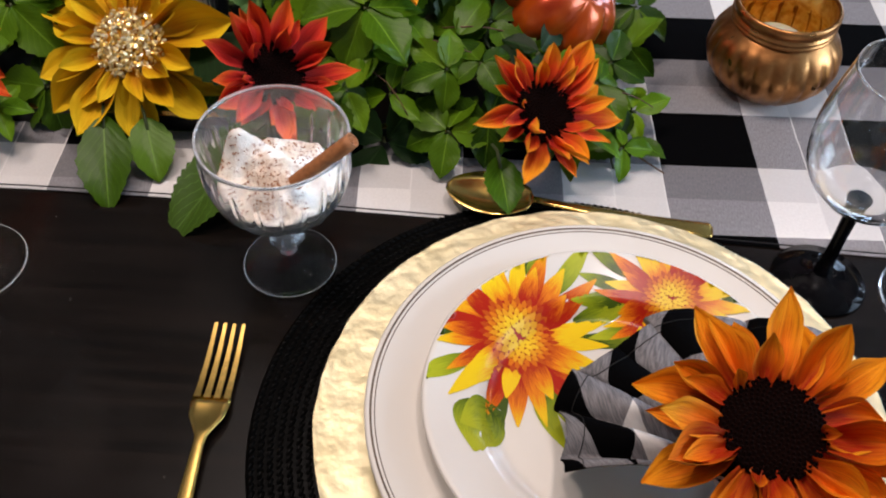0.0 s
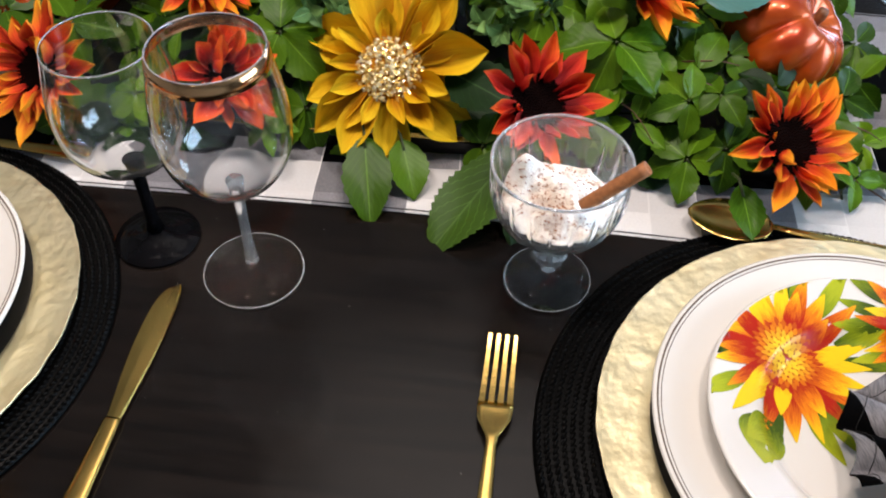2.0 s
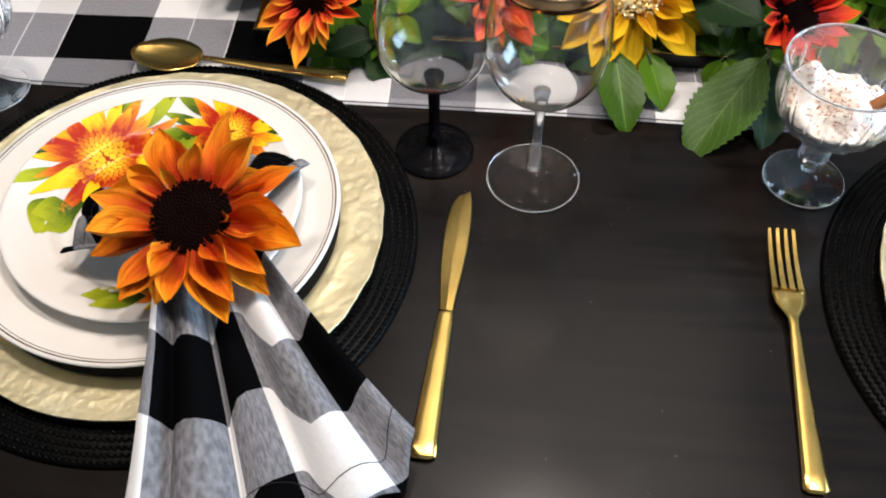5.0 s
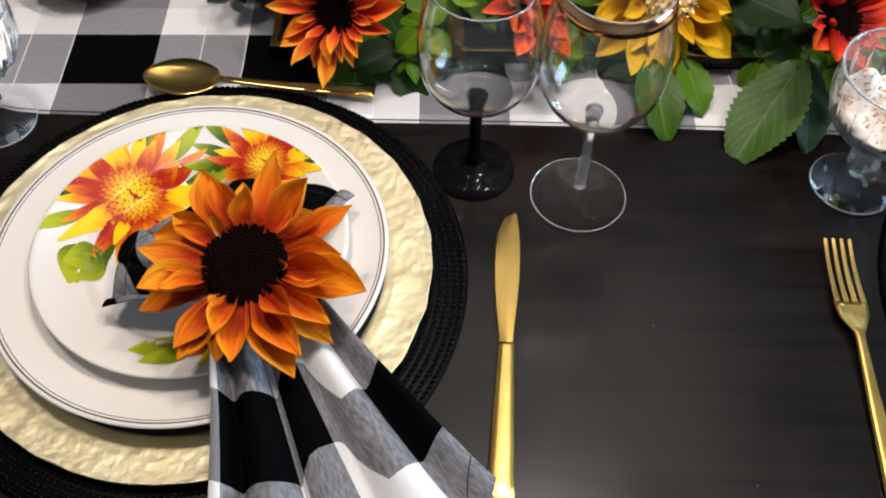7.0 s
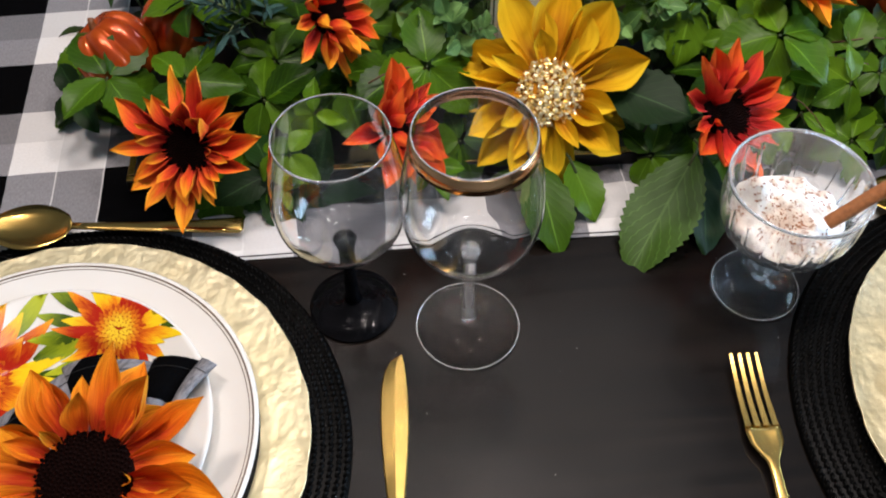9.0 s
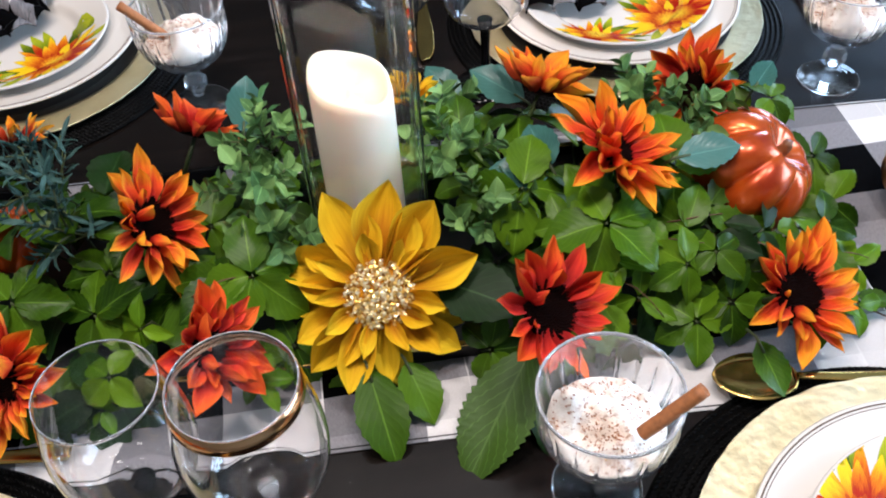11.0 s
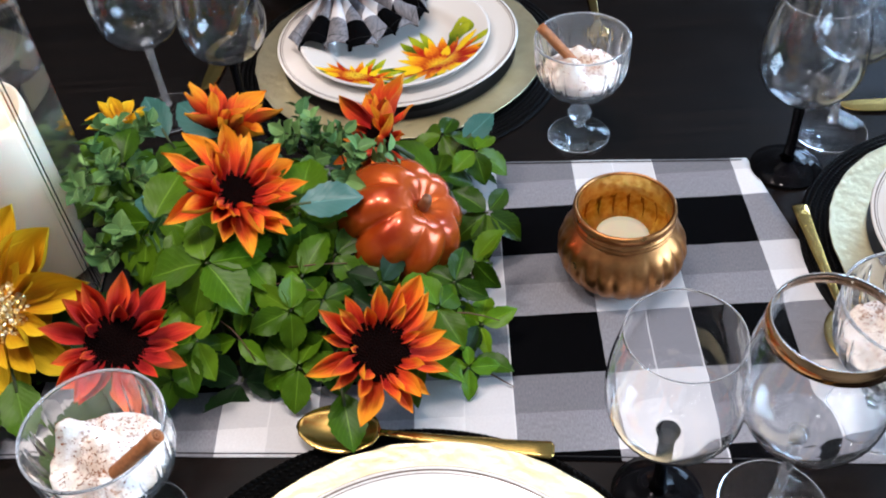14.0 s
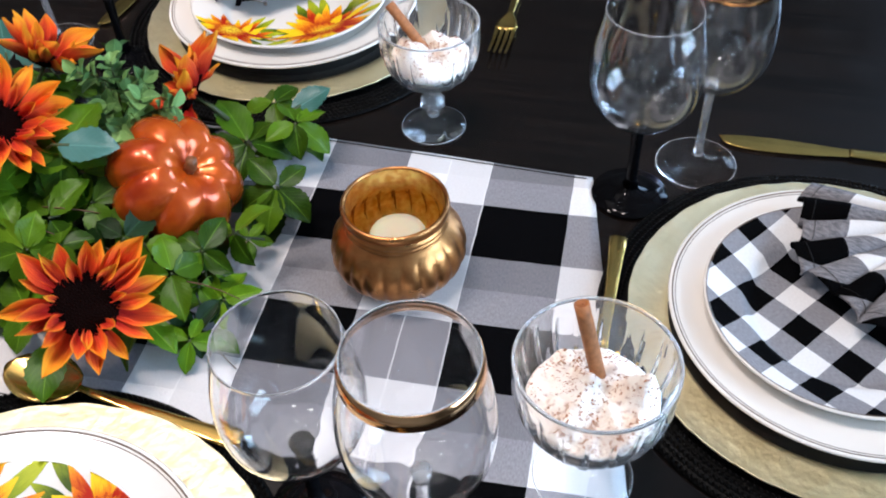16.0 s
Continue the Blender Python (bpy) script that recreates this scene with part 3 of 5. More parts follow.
def salad_plate(m):
    """The print stands on the side away from the diner: one large bloom, one smaller, a leaf and a spray on the near rim."""
    ob = thing("salad_plate", "white salad plate printed with orange and yellow sunflowers", "plate", m, "sunflower salad plates")
    put("dish", turned("salad_dish", dish_profile(SALAD_R, 0.0028, deep=0.003), WHITE, 128), ob)
    painted_sunflower(ob, (-0.052, 0.046), 0.060, 3, 14)
    painted_sunflower(ob, (0.038, 0.074), 0.046, 8, 12)
    v, f, u = [], [], []
    for at, a, long, wide, lift, wob in (((-0.070, 0.0), 255, 0.034, 0.015, 0.0003, 0.004), ((-0.060, -0.002), 215, 0.028, 0.012, 0.0005, 0.0), ((0.020, -0.072), 190, 0.046, 0.013, 0.0003, 0.003), ((0.015, -0.078), 205, 0.034, 0.009, 0.0005, 0.0)):
        v, f, u = [], [], []
        print_shape(leaf_outline, v, f, u, at, radians(a), long, wide, 0.0, lift, wob)
        put("painted_leaf", mesh_of("painted_leaf", v, f, PRINTLEAF, True, u), ob)
    v, f, u = [], [], []
    for q in range(9):
        print_shape(petal_outline, v, f, u, (0.036, -0.070), radians(150 + 22 * q), 0.024, 0.005, 0.004, 0.0004 + 0.00001 * q, 0)
    put("painted_petals", mesh_of("painted_spray", v, f, PRINT, True, u), ob)
    return ob


def check_plate(m):
    ob = thing("salad_plate", "salad plate with a small black and white check pattern", "plate", m)
    me = turned("check_dish", dish_profile(SALAD_R, 0.0028, deep=0.003), WHITE, 128)
    put("dish", me, ob)
    n, v, f, u = 30, [], [], []
    w, g = lathe([(max(0.00005, (SALAD_R - 0.001) * i / n), 0) for i in range(n + 1)], 96)
    for x, y, _ in w:
        v.append((x, y, plate_top(math.hypot(x, y), SALAD_R) + 0.0004))
        u.append((x, y))
    put("check_glaze", mesh_of("check_glaze", v, g, PLATECHECK, True, u), ob)
    put("rim_line", ring_on(SALAD_R, SALAD_R - 0.0012, 0.0008, LINE, "check_rim"), ob)
    return ob


# cutlery, lying along +y with the head at +y, middle of the length at the origin
def sheet_solid(rows, name, mat):
    """A solid from cross rows: (y, half width, centre z, thickness, dish)."""
    verts, faces = [], []
    k = 7
    for y, w, z, th, dish in rows:
        for j in range(k):
            u = -1 + 2 * j / (k - 1)
            verts.append((w * u, y, z + dish * (u * u - 1) + th / 2 * (1 - 0.6 * u ** 4)))
        for j in range(k):
            u = 1 - 2 * j / (k - 1)
            verts.append((w * u, y, z + dish * (u * u - 1) - th / 2 * (1 - 0.6 * u ** 4)))
    c = 2 * k
    for i in range(len(rows) - 1):
        for j in range(c):
            w = (j + 1) % c
            faces.append((i * c + j, i * c + w, (i + 1) * c + w, (i + 1) * c + j))
    faces.append(tuple(range(c)))
    faces.append(tuple(reversed(range((len(rows) - 1) * c, len(rows) * c))))
    me = mesh_of(name, verts, faces, mat)
    bm = bmesh.new()
    bm.from_mesh(me)
    bmesh.ops.recalc_face_normals(bm, faces=bm.faces)
    bm.to_mesh(me)
    bm.free()
    me.polygons.foreach_set("use_smooth", [True] * len(me.polygons))
    return me


def handle_rows(y0, y1, w0, w1, z0, z1, n=10):
    rows = [(y0 - 0.0025, w0 * 0.55, z0, 0.0014, 0)]
    for i in range(n + 1):
        t = i / n
        rows.append((y0 + (y1 - y0) * t, w0 + (w1 - w0) * t ** 0.8, z0 + (z1 - z0) * t ** 2, 0.0030, 0))
    return rows


def dinner_fork(m):
    ob = thing("dinner_fork", "shiny gold four-tined dinner fork lying on the table", "fork", m, "gold forks")
    put("handle", sheet_solid(handle_rows(-0.10, 0.018, 0.0082, 0.0034, 0.0026, 0.0072) + [(0.024, 0.0038, 0.0076, 0.003, 0), (0.030, 0.0068, 0.0074, 0.0026, 0.0008), (0.037, 0.0104, 0.0066, 0.0024, 0.0016), (0.046, 0.0116, 0.0060, 0.0022, 0.0016), (0.052, 0.0113, 0.0058, 0.0022, 0.0012)], "fork_handle", FLAT), ob)
    for k in range(4):
        x = (-1.5 + k) * 0.0060
        v, f = [], []
        n = 8
        for i in range(n + 1):
            t = i / n
            y = 0.050 + 0.052 * t
            w = 0.0019 - 0.0008 * t
            z = 0.0056 - 0.0012 * math.sin(math.pi * t) + 0.0042 * t * t
            for dx, dz in ((-w, -0.0009), (w, -0.0009), (w, 0.0009), (-w, 0.0009)):
                v.append((x * (1 - 0.04 * t) + dx, y, z + dz * (1 - 0.35 * t)))
        for i in range(n):
            for j in range(4):
                a = i * 4 + j
                b = i * 4 + (j + 1) % 4
                f.append((a, b, b + 4, a + 4))
        f += [(3, 2, 1, 0), (n * 4, n * 4 + 1, n * 4 + 2, n * 4 + 3)]
        put("tine", mesh_of("tine", v, f, FLAT, False), ob)
    return ob


def dinner_knife(m):
    ob = thing("dinner_knife", "shiny gold table knife with a rounded blade", "knife", m, "gold knives")
    put("handle", sheet_solid(handle_rows(-0.108, -0.004, 0.0092, 0.0056, 0.0034, 0.0036) + [(0.0, 0.0054, 0.0036, 0.0036, 0), (0.002, 0.0050, 0.0036, 0.003, 0)], "knife_handle", FLAT), ob)
    v, f = [], []
    n = 22
    for i in range(n + 1):
        t = i / n
        y = 0.0025 + 0.112 * t
        left = -0.0050 - 0.0062 * math.sin(math.pi * min(1, t * 0.78)) ** 1.1
        right = 0.0050 + 0.0028 * math.sin(math.pi * min(1, t * 0.9)) ** 1.5
        if t > 0.74:
            u = (t - 0.74) / 0.26
            close = 1 - math.sqrt(max(0.0, 1 - u ** 3))
            left, right = left + (0.0022 - left) * close, right + (0.0032 - right) * close
        mid = (left + right) / 2
        e = min(0.0009, (right - left) * 0.3)
        for x, z in ((left, 0.0028), (left + e, 0.0036), (mid, 0.0041), (right - e, 0.0040), (right, 0.0030), (mid, 0.0022)):
            v.append((x, y, z))
    for i in range(n):
        for j in range(6):
            a, b = i * 6 + j, i * 6 + (j + 1) % 6
            f.append((b, a, a + 6, b + 6))
    f += [(0, 1, 2, 3, 4, 5), tuple(n * 6 + 5 - j for j in range(6))]
    put("blade", mesh_of("knife_blade", v, f, FLAT, False), ob)
    return ob


def dessert_spoon(m):
    ob = thing("dessert_spoon", "shiny gold spoon lying above the plate", "spoon", m, "gold spoons")
    put("handle", sheet_solid(handle_rows(-0.090, 0.034, 0.0075, 0.0028, 0.0028, 0.0085), "spoon_handle", FLAT), ob)
    rows = []
    n = 16
    for i in range(n + 1):
        t = i / n
        y = 0.034 + 0.063 * t
        w = 0.0028 + 0.0185 * math.sin(math.pi * min(1, (0.02 + 0.98 * t))) ** 0.62 if 0 < t < 1 else 0.0026
        rows.append((y, w, 0.0085 + 0.0015 * t, 0.0016, 0.0068 * math.sin(math.pi * t) ** 0.8))
    put("bowl", sheet_solid(rows, "spoon_bowl", FLAT), ob)
    return ob


# ---- glasses ----
def solid_glass(name, parent, outer, inner, mat, n=72, wave=None, label=""):
    """A thick glass vessel: outer outline up, inner outline down."""
    ob = put(name, turned(name, outer + inner, mat, n, wave), parent, None, label)
    if mat is GLASS:
        ob.visible_shadow = False
    return ob


def lip(parent, name, r, z, thick):
    """A rounded edge bead on a glass, pale to stand for the rim's highlight."""
    prof = [(r + thick * math.cos(q * math.pi / 4), z + thick * math.sin(q * math.pi / 4)) for q in range(8)]
    ob = put(name, turned(name, prof, LIPGLASS, 72, closed=True), parent)
    ob.visible_shadow = False
    return ob


def wine_glass(m, size=1.0, black=False, band=False, tilt=0.0):
    stem_mat = BLACKGLASS if black else STEMGLASS
    label = "clear wine glass with a glossy black stem and foot" if black else ("clear wine glass with a gold-banded rim" if band else "plain clear stemmed wine glass")
    ob = thing("wine_glass", label, "wine glass", m @ Matrix.Scale(size, 4), "wine glasses")
    foot = put("foot", turned("foot", [(0.0001, 0.0004), (0.034, 0.0004), (0.0362, 0.0012), (0.0358, 0.0022), (0.022, 0.0042), (0.010, 0.0075), (0.0055, 0.012), (0.0001, 0.012)], stem_mat, 64), ob)
    stem = put("stem", turned("stem", [(0.0001, 0.0125), (0.0052, 0.0125), (0.0038, 0.022), (0.0034, 0.05), (0.0040, 0.078), (0.0062, 0.0887), (0.0001, 0.0887)], BLACKGLASS if black else CUTSTEM, 24), ob)
    outer = smooth_profile([(0.0001, 0.0892), (0.015, 0.0906), (0.0305, 0.0995), (0.0402, 0.1165), (0.0428, 0.137), (0.0412, 0.160), (0.0372, 0.182), (0.0350, 0.194)], 5)
    inner = [(0.0344, 0.1945)] + [(max(0.0001, r - 0.0008), z + 0.0005) for r, z in reversed(outer[:-1])]
    inner = [p for p in inner if p[1] > 0.0945]
    inner += [(0.012, 0.0944), (0.0001, 0.0952)]
    bowl = solid_glass("bowl", ob, outer, inner, GLASS)
    if black:
        bowl.matrix_basis = Matrix.Translation((0, 0, -0.0055)) @ Matrix.Diagonal((1.14, 1.14, 1.06, 1))
    if black:
        stem.matrix_basis = Matrix.Diagonal((1.45, 1.45, 1, 1))
        lip(ob, "rim", 0.0346 * 1.14, 0.1945 * 1.06 - 0.006, 0.00045)
    else:
        foot.visible_shadow = stem.visible_shadow = False
        lip(ob, "foot_edge", 0.0359, 0.0016, 0.00045)
        lip(ob, "rim", 0.0346, 0.1951, 0.0004)
    if band:
        ring = [(0.0372, 0.1850), (0.0365, 0.1885), (0.0354, 0.1945), (0.0349, 0.1947), (0.0351, 0.1946), (0.0362, 0.1885), (0.0369, 0.1850)]
        put("gold_band", turned("gold_band", ring, GOLDRIM, 64, closed=True), ob, None, "narrow gold band")
    return ob


def crystal_goblet(m, size=1.0):
    ob = thing("crystal_goblet", "cut crystal coupe glass with a faceted ball stem", "dessert glass", m @ Matrix.Scale(size, 4), "crystal dessert glasses")
    foot = put("foot", turned("goblet_foot", [(0.0001, 0.0004), (0.0285, 0.0004), (0.0302, 0.0014), (0.0296, 0.0026), (0.018, 0.0050), (0.008, 0.0090), (0.0055, 0.0130), (0.0001, 0.013)], CUTFOOT, 48), ob)
    v, f = lathe([(0.0001, 0.0132), (0.0055, 0.0132), (0.0065, 0.019), (0.0118, 0.026), (0.0118, 0.0305), (0.0065, 0.037), (0.0052, 0.041), (0.0088, 0.0482), (0.0001, 0.0482)], 8)
    ball = put("stem", mesh_of("goblet_stem", v, f, CUTSTEM, False), ob)

    def cut(a, r, z):
        k = 0.0
        if 0.066 < z < 0.103 and r > 0.03:
            k = max(0.0, math.cos(20 * a)) ** 8 * 0.0032 * min(1, (0.103 - z) / 0.012) * min(1, (z - 0.066) / 0.01)
        if z <= 0.066 and r > 0.006:
            k += 0.0007 * math.cos(16 * a)
        return r - k, z
    outer = smooth_profile([(0.0001, 0.0485), (0.010, 0.0495), (0.026, 0.056), (0.0375, 0.068), (0.0428, 0.082), (0.0443, 0.095), (0.0441, 0.1115)], 6)
    inner = smooth_profile([(0.0430, 0.1118), (0.0428, 0.095), (0.0408, 0.082), (0.0350, 0.070), (0.0245, 0.0605), (0.010, 0.0550), (0.0001, 0.0545)], 6)
    bowl = put("bowl", turned("goblet_bowl", outer + inner, CRYSTAL, 200, cut), ob)
    for o in (foot, ball, bowl):
        o.visible_shadow = False
    lip(ob, "foot_edge", 0.0299, 0.0016, 0.00045)
    lip(ob, "rim", 0.0436, 0.1122, 0.0008)
    return ob


def whipped_dessert(m, seed, size=1.0):
    """Whipped cream heaped in a goblet, dusted with spice."""
    ob = thing("whipped_dessert", "heap of whipped cream dusted with ground cinnamon in a glass", "dessert", m @ Matrix.Scale(size, 4), "whipped desserts")
    off = Vector((seed * 3.1, seed * 1.7, 0))
    n, k = 72, 26
    verts, faces = [], []
    for i in range(n):
        a = 2 * math.pi * i / n
        for j in range(k + 1):
            t = j / k
            r = 0.0368 * (1 - t) + 0.0001
            x, y = r * math.cos(a), r * math.sin(a)
            swirl = math.sin(3 * a + 150 * r + seed)
            z = 0.0765 + 0.016 * (t ** 0.7) + 0.0030 * swirl * (1 - t) * min(1, 4 * t)
            z += 0.0085 * noise.noise(Vector((x * 55, y * 55, 0)) + off) + 0.0045 * noise.noise(Vector((x * 130, y * 130, 0)) + off)
            px, py = x + 0.026, y - 0.008
            z += 0.024 * math.exp(-(px * px + py * py) / 0.00010)
            if j == 0:
                z = 0.0755
            verts.append((x, y, z))
    low = [(0.0366, 0.0740), (0.0345, 0.0705), (0.024, 0.0615), (0.010, 0.0562), (0.0001, 0.0558)]
    rows = len(low)
    base = len(verts)
    for i in range(n):
        a = 2 * math.pi * i / n
        for r, z in low:
            r -= 0.0006
            verts.append((max(r, 0.0001) * math.cos(a), max(r, 0.0001) * math.sin(a), z))
    for i in range(n):
        w = (i + 1) % n
        for j in range(k):
            faces.append((i * (k + 1) + j, w * (k + 1) + j, w * (k + 1) + j + 1, i * (k + 1) + j + 1))
        faces.append((base + i * rows, base + w * rows, w * (k + 1), i * (k + 1)))
        for j in range(rows - 1):
            faces.append((base + i * rows + j + 1, base + w * rows + j + 1, base + w * rows + j, base + i * rows + j))
    put("cream", mesh_of("cream", verts, faces, CREAM), ob)
    rng = random.Random(seed)
    v, f = [], []
    for q in range(680):
        a, r = rng.uniform(0, 2 * math.pi), 0.034 * math.sqrt(rng.random())
        i, j = int(a / (2 * math.pi) * n) % n, max(1, min(k, round((1 - r / 0.0368) * k)))
        x, y, z = verts[i * (k + 1) + j]
        if noise.noise(Vector((x * 60, y * 60, seed))) < -0.1:
            continue
        s = rng.uniform(0.0005, 0.0015)
        o = len(v)
        ang = rng.uniform(0, 3)
        for dx, dy, dz in ((-s, 0, 0), (s, 0, 0), (0, s * 0.6, 0), (0, 0, s * 0.7)):
            v.append((x + dx * math.cos(ang) - dy * math.sin(ang), y + dx * math.sin(ang) + dy * math.cos(ang), z + dz))
        f += [(o, o + 1, o + 3), (o + 1, o + 2, o + 3), (o + 2, o, o + 3)]
    crumbs = put("ground_cinnamon", mesh_of("crumbs", v, f, CRUMB, False), ob, None, "specks of ground cinnamon")
    crumbs["kind"] = "stuff"
    return ob


def cinnamon_stick(a, b):
    """A curled quill from a to b."""
    a, b = Vector(a), Vector(b)
    length = (b - a).length
    ob = thing("cinnamon_stick", "brown curled cinnamon stick stuck in whipped cream", "cinnamon stick", Matrix.Translation(a) @ (b - a).to_track_quat("Z", "Y").to_matrix().to_4x4(), "cinnamon sticks")
    spiral = []
    for i in range(30):
        t = i / 29
        ang = -2.3 * math.pi + 4.6 * math.pi * t
        r = 0.0048 - 0.0040 * abs(2 * t - 1) ** 1.4
        c = 0.0012 if t > 0.5 else -0.0012
        spiral.append((r * math.cos(ang) + c, r * math.sin(ang)))
    outer = [(0.0046 * math.cos(x) * (1 + 0.05 * math.sin(3 * x)), 0.0046 * math.sin(x)) for x in np.linspace(0, 2 * math.pi, 20)[:-1]]
    v, f = [], []
    rows = 8
    for j in range(rows + 1):
        z = length * j / rows
        for x, y in outer:
            w = 1 + 0.06 * noise.noise(Vector((x * 300, y * 300, z * 60)))
            v.append((x * w, y * w, z))
    k = len(outer)
    for j in range(rows):
        for i in range(k):
            w = (i + 1) % k
            f.append((j * k + i, j * k + w, (j + 1) * k + w, (j + 1) * k + i))
    top = rows * k
    o = len(v)
    for x, y in outer:
        v.append((x * 0.72, y * 0.72, length))
    for x, y in outer:
        v.append((x * 0.66, y * 0.66, length - 0.004))
    for i in range(k):
        w = (i + 1) % k
        f.append((top + i, top + w, o + w, o + i))
        f.append((o + i, o + w, o + k + w, o + k + i))
    f.append(tuple(o + k + i for i in range(k)))
    put("bark", mesh_of("bark", v, f, CINNAMON), ob)
    pts = [(0.0021 * math.cos(x) * (1 - x / 9), 0.0021 * math.sin(x) * (1 - x / 9), length - 0.0006) for x in np.linspace(0, 6.5, 16)]
    put("curl", mesh_of("curl", *tube(pts, 0.0006, 5), CINNAMON), ob)
    return ob


# ---- napkins ----
def fan(name, parent, origin, angle, spread, length, ring_w, z_in, z_out, pleats, amp, u0, bands=None):
    """One pleated half of a gathered napkin: cloth rows from the ring outwards, and a folded hem strip at its edge."""
    nt, ns = 30, pleats * 8
    verts, uvs, faces = [], [], []
    full = spread * length * (1.15 if bands else 2.1)
    for i in range(nt + 1):
        t = i / nt
        for j in range(ns + 1):
            q = j / ns
            ph = q * pleats
            tri = abs(2 * (ph % 1.0) - 1)
            zig = math.sin((tri - 0.5) * math.pi) * 0.5 + 0.5
            a = angle + spread * (q - 0.5 + 0.025 * math.sin(ph * 2 * math.pi) * (1 + 0.5 * math.sin(5 * q)))
            edge = length * (1 + 0.05 * math.sin(ph * math.pi * 0.7 + 1) - 0.03 * zig)
            d = 0.006 + (edge - 0.006) * t
            side = (q - 0.5) * ring_w * (1 - t) ** 2
            x = origin[0] + math.cos(a) * d - math.sin(a) * side
            y = origin[1] + math.sin(a) * d + math.cos(a) * side
            k = amp * (0.35 + 0.65 * min(1, t * 1.6)) * (1 - 0.35 * t)
            z = z_in + (z_out - z_in) * (t ** 1.3) + k * zig * (1 + 0.4 * math.sin(7 * q + 1))
            z += 0.0015 * noise.noise(Vector((x * 40, y * 40, 3)))
            verts.append((x, y, z))
            if bands:
                k = max(i for i, b in enumerate(bands[:-1]) if q >= b)
                u = 0.054 * (k - 1 + (q - bands[k]) / (bands[k + 1] - bands[k])) + 0.03
                uvs.append((u, d - 0.012 + 0.014 * min(1, max(0, (q - 0.40) / 0.08)) - 0.036 * min(1, max(0, (q - 0.62) / 0.1))))
            else:
                uvs.append((u0 + full * q * (0.55 + 0.45 * t), t * length))
    for i in range(nt):
        for j in range(ns):
            a = i * (ns + 1) + j
            faces.append((a, a + ns + 1, a + ns + 2, a + 1))
    n = len(verts)
    verts += [(x, y, z - 0.0018) for x, y, z in verts]
    border = [i * (ns + 1) for i in range(nt + 1)] + [nt * (ns + 1) + j for j in range(1, ns + 1)] + [i * (ns + 1) + ns for i in range(nt - 1, -1, -1)] + [j for j in range(ns - 1, 0, -1)]
    faces += [tuple(n + k for k in reversed(f)) for f in list(faces)]
    for k, a in enumerate(border):
        b = border[(k + 1) % len(border)]
        faces.append((b, a, n + a, n + b))
    ob = put(name, mesh_of(name, verts, faces, NAPKIN, True, uvs + uvs), parent)
    row = [Vector(verts[int(nt * 0.93) * (ns + 1) + j]) + Vector((0, 0, 0.0004)) for j in range(ns + 1)]
    put("stitching", mesh_of("napkin_stitch", *tube(row, 0.00028, 4), HEM), ob)
    return ob


def napkin(m):
    """Gathered in a ring at the origin, the long fan towards the diner, the short one over the plate."""
    ob = thing("napkin", "black and white buffalo check napkin fanned through a flower ring", "napkin", m, "napkins")
    fan("long_fan", ob, (0, 0), radians(-63.5), radians(56), 0.195, 0.055, 0.058, 0.012, 4, 0.020, 0.0, (0.0, 0.006, 0.36, 0.42, 0.55, 0.84, 1.001))
    fan("short_fan", ob, (0, 0), radians(122), radians(132), 0.098, 0.04, 0.056, 0.042, 8, 0.013, 0.012)
    prof = [(0.0135, -0.010), (0.0155, -0.010), (0.0160, 0.0), (0.0155, 0.010), (0.0135, 0.010), (0.0130, 0.0)]
    ring = put("napkin_ring", turned("napkin_ring", prof, STEM, 32, closed=True), ob, pose(0, 0, 0.060, 90, 0, 24), "green wire napkin ring")
    return ob


# ---- flowers ----
def petal_mesh(name, mat, seed, width, point, cup, curl):
    """A petal of length 1 along +y: narrow root, full middle, pointed tip, creased along its veins and wavy at its rim."""
    rng = random.Random(seed)
    n, k = 11, 4
    verts, uvs, faces = [], [], []
    lean, twist, full = rng.uniform(-0.14, 0.14), rng.uniform(-0.35, 0.35), rng.uniform(0.64, 0.80)
    for i in range(n + 1):
        t = i / n
        w = width * (0.34 + 0.66 * math.sin(math.pi * min(1.0, 0.04 + t * full)) ** 1.2)
        if t > 0.5:
            w *= max(0.02, 1 - ((t - 0.5) / 0.5) ** point)
        for j in range(-k, k + 1):
            u = j / k
            groove = 0.030 * math.cos(u * 2.5 * math.pi) * math.sin(math.pi * min(1, t * 1.1))
            z = cup * (u * u) * w * 2.4 + curl * t * t - 0.08 * math.sin(math.pi * t) + groove + twist * u * w * t
            z += 0.05 * noise.noise(Vector((u * 1.6, t * 3.2, seed))) + 0.022 * abs(u) * math.sin(11 * t + seed)
            verts.append((w * u * (1 + 0.05 * noise.noise(Vector((u, t * 6, seed + 3)))) + lean * t * t, t, z))
            uvs.append((0.5 + u / 2, t))
    c = 2 * k + 1
    for i in range(n):
        for j in range(c - 1):
            a = i * c + j
            faces.append((a, a + 1, a + c + 1, a + c))
    return mesh_of(name, verts, faces, mat, True, uvs)


def petal_set(mat, width, point=1.6):
    return [petal_mesh("petal", mat, 11 + q, width * (0.86 + 0.06 * q), point, 0.2 + 0.09 * q, (-0.16, 0.04, 0.18)[q % 3]) for q in range(6)]


PETALS = {"orange": petal_set(ORANGE, 0.172, 2.3), "red": petal_set(RED, 0.19, 2.2), "amber": petal_set(AMBER, 0.215, 2.2), "yellow": petal_set(YELLOW, 0.235, 2.5)}
FLOWERS = []


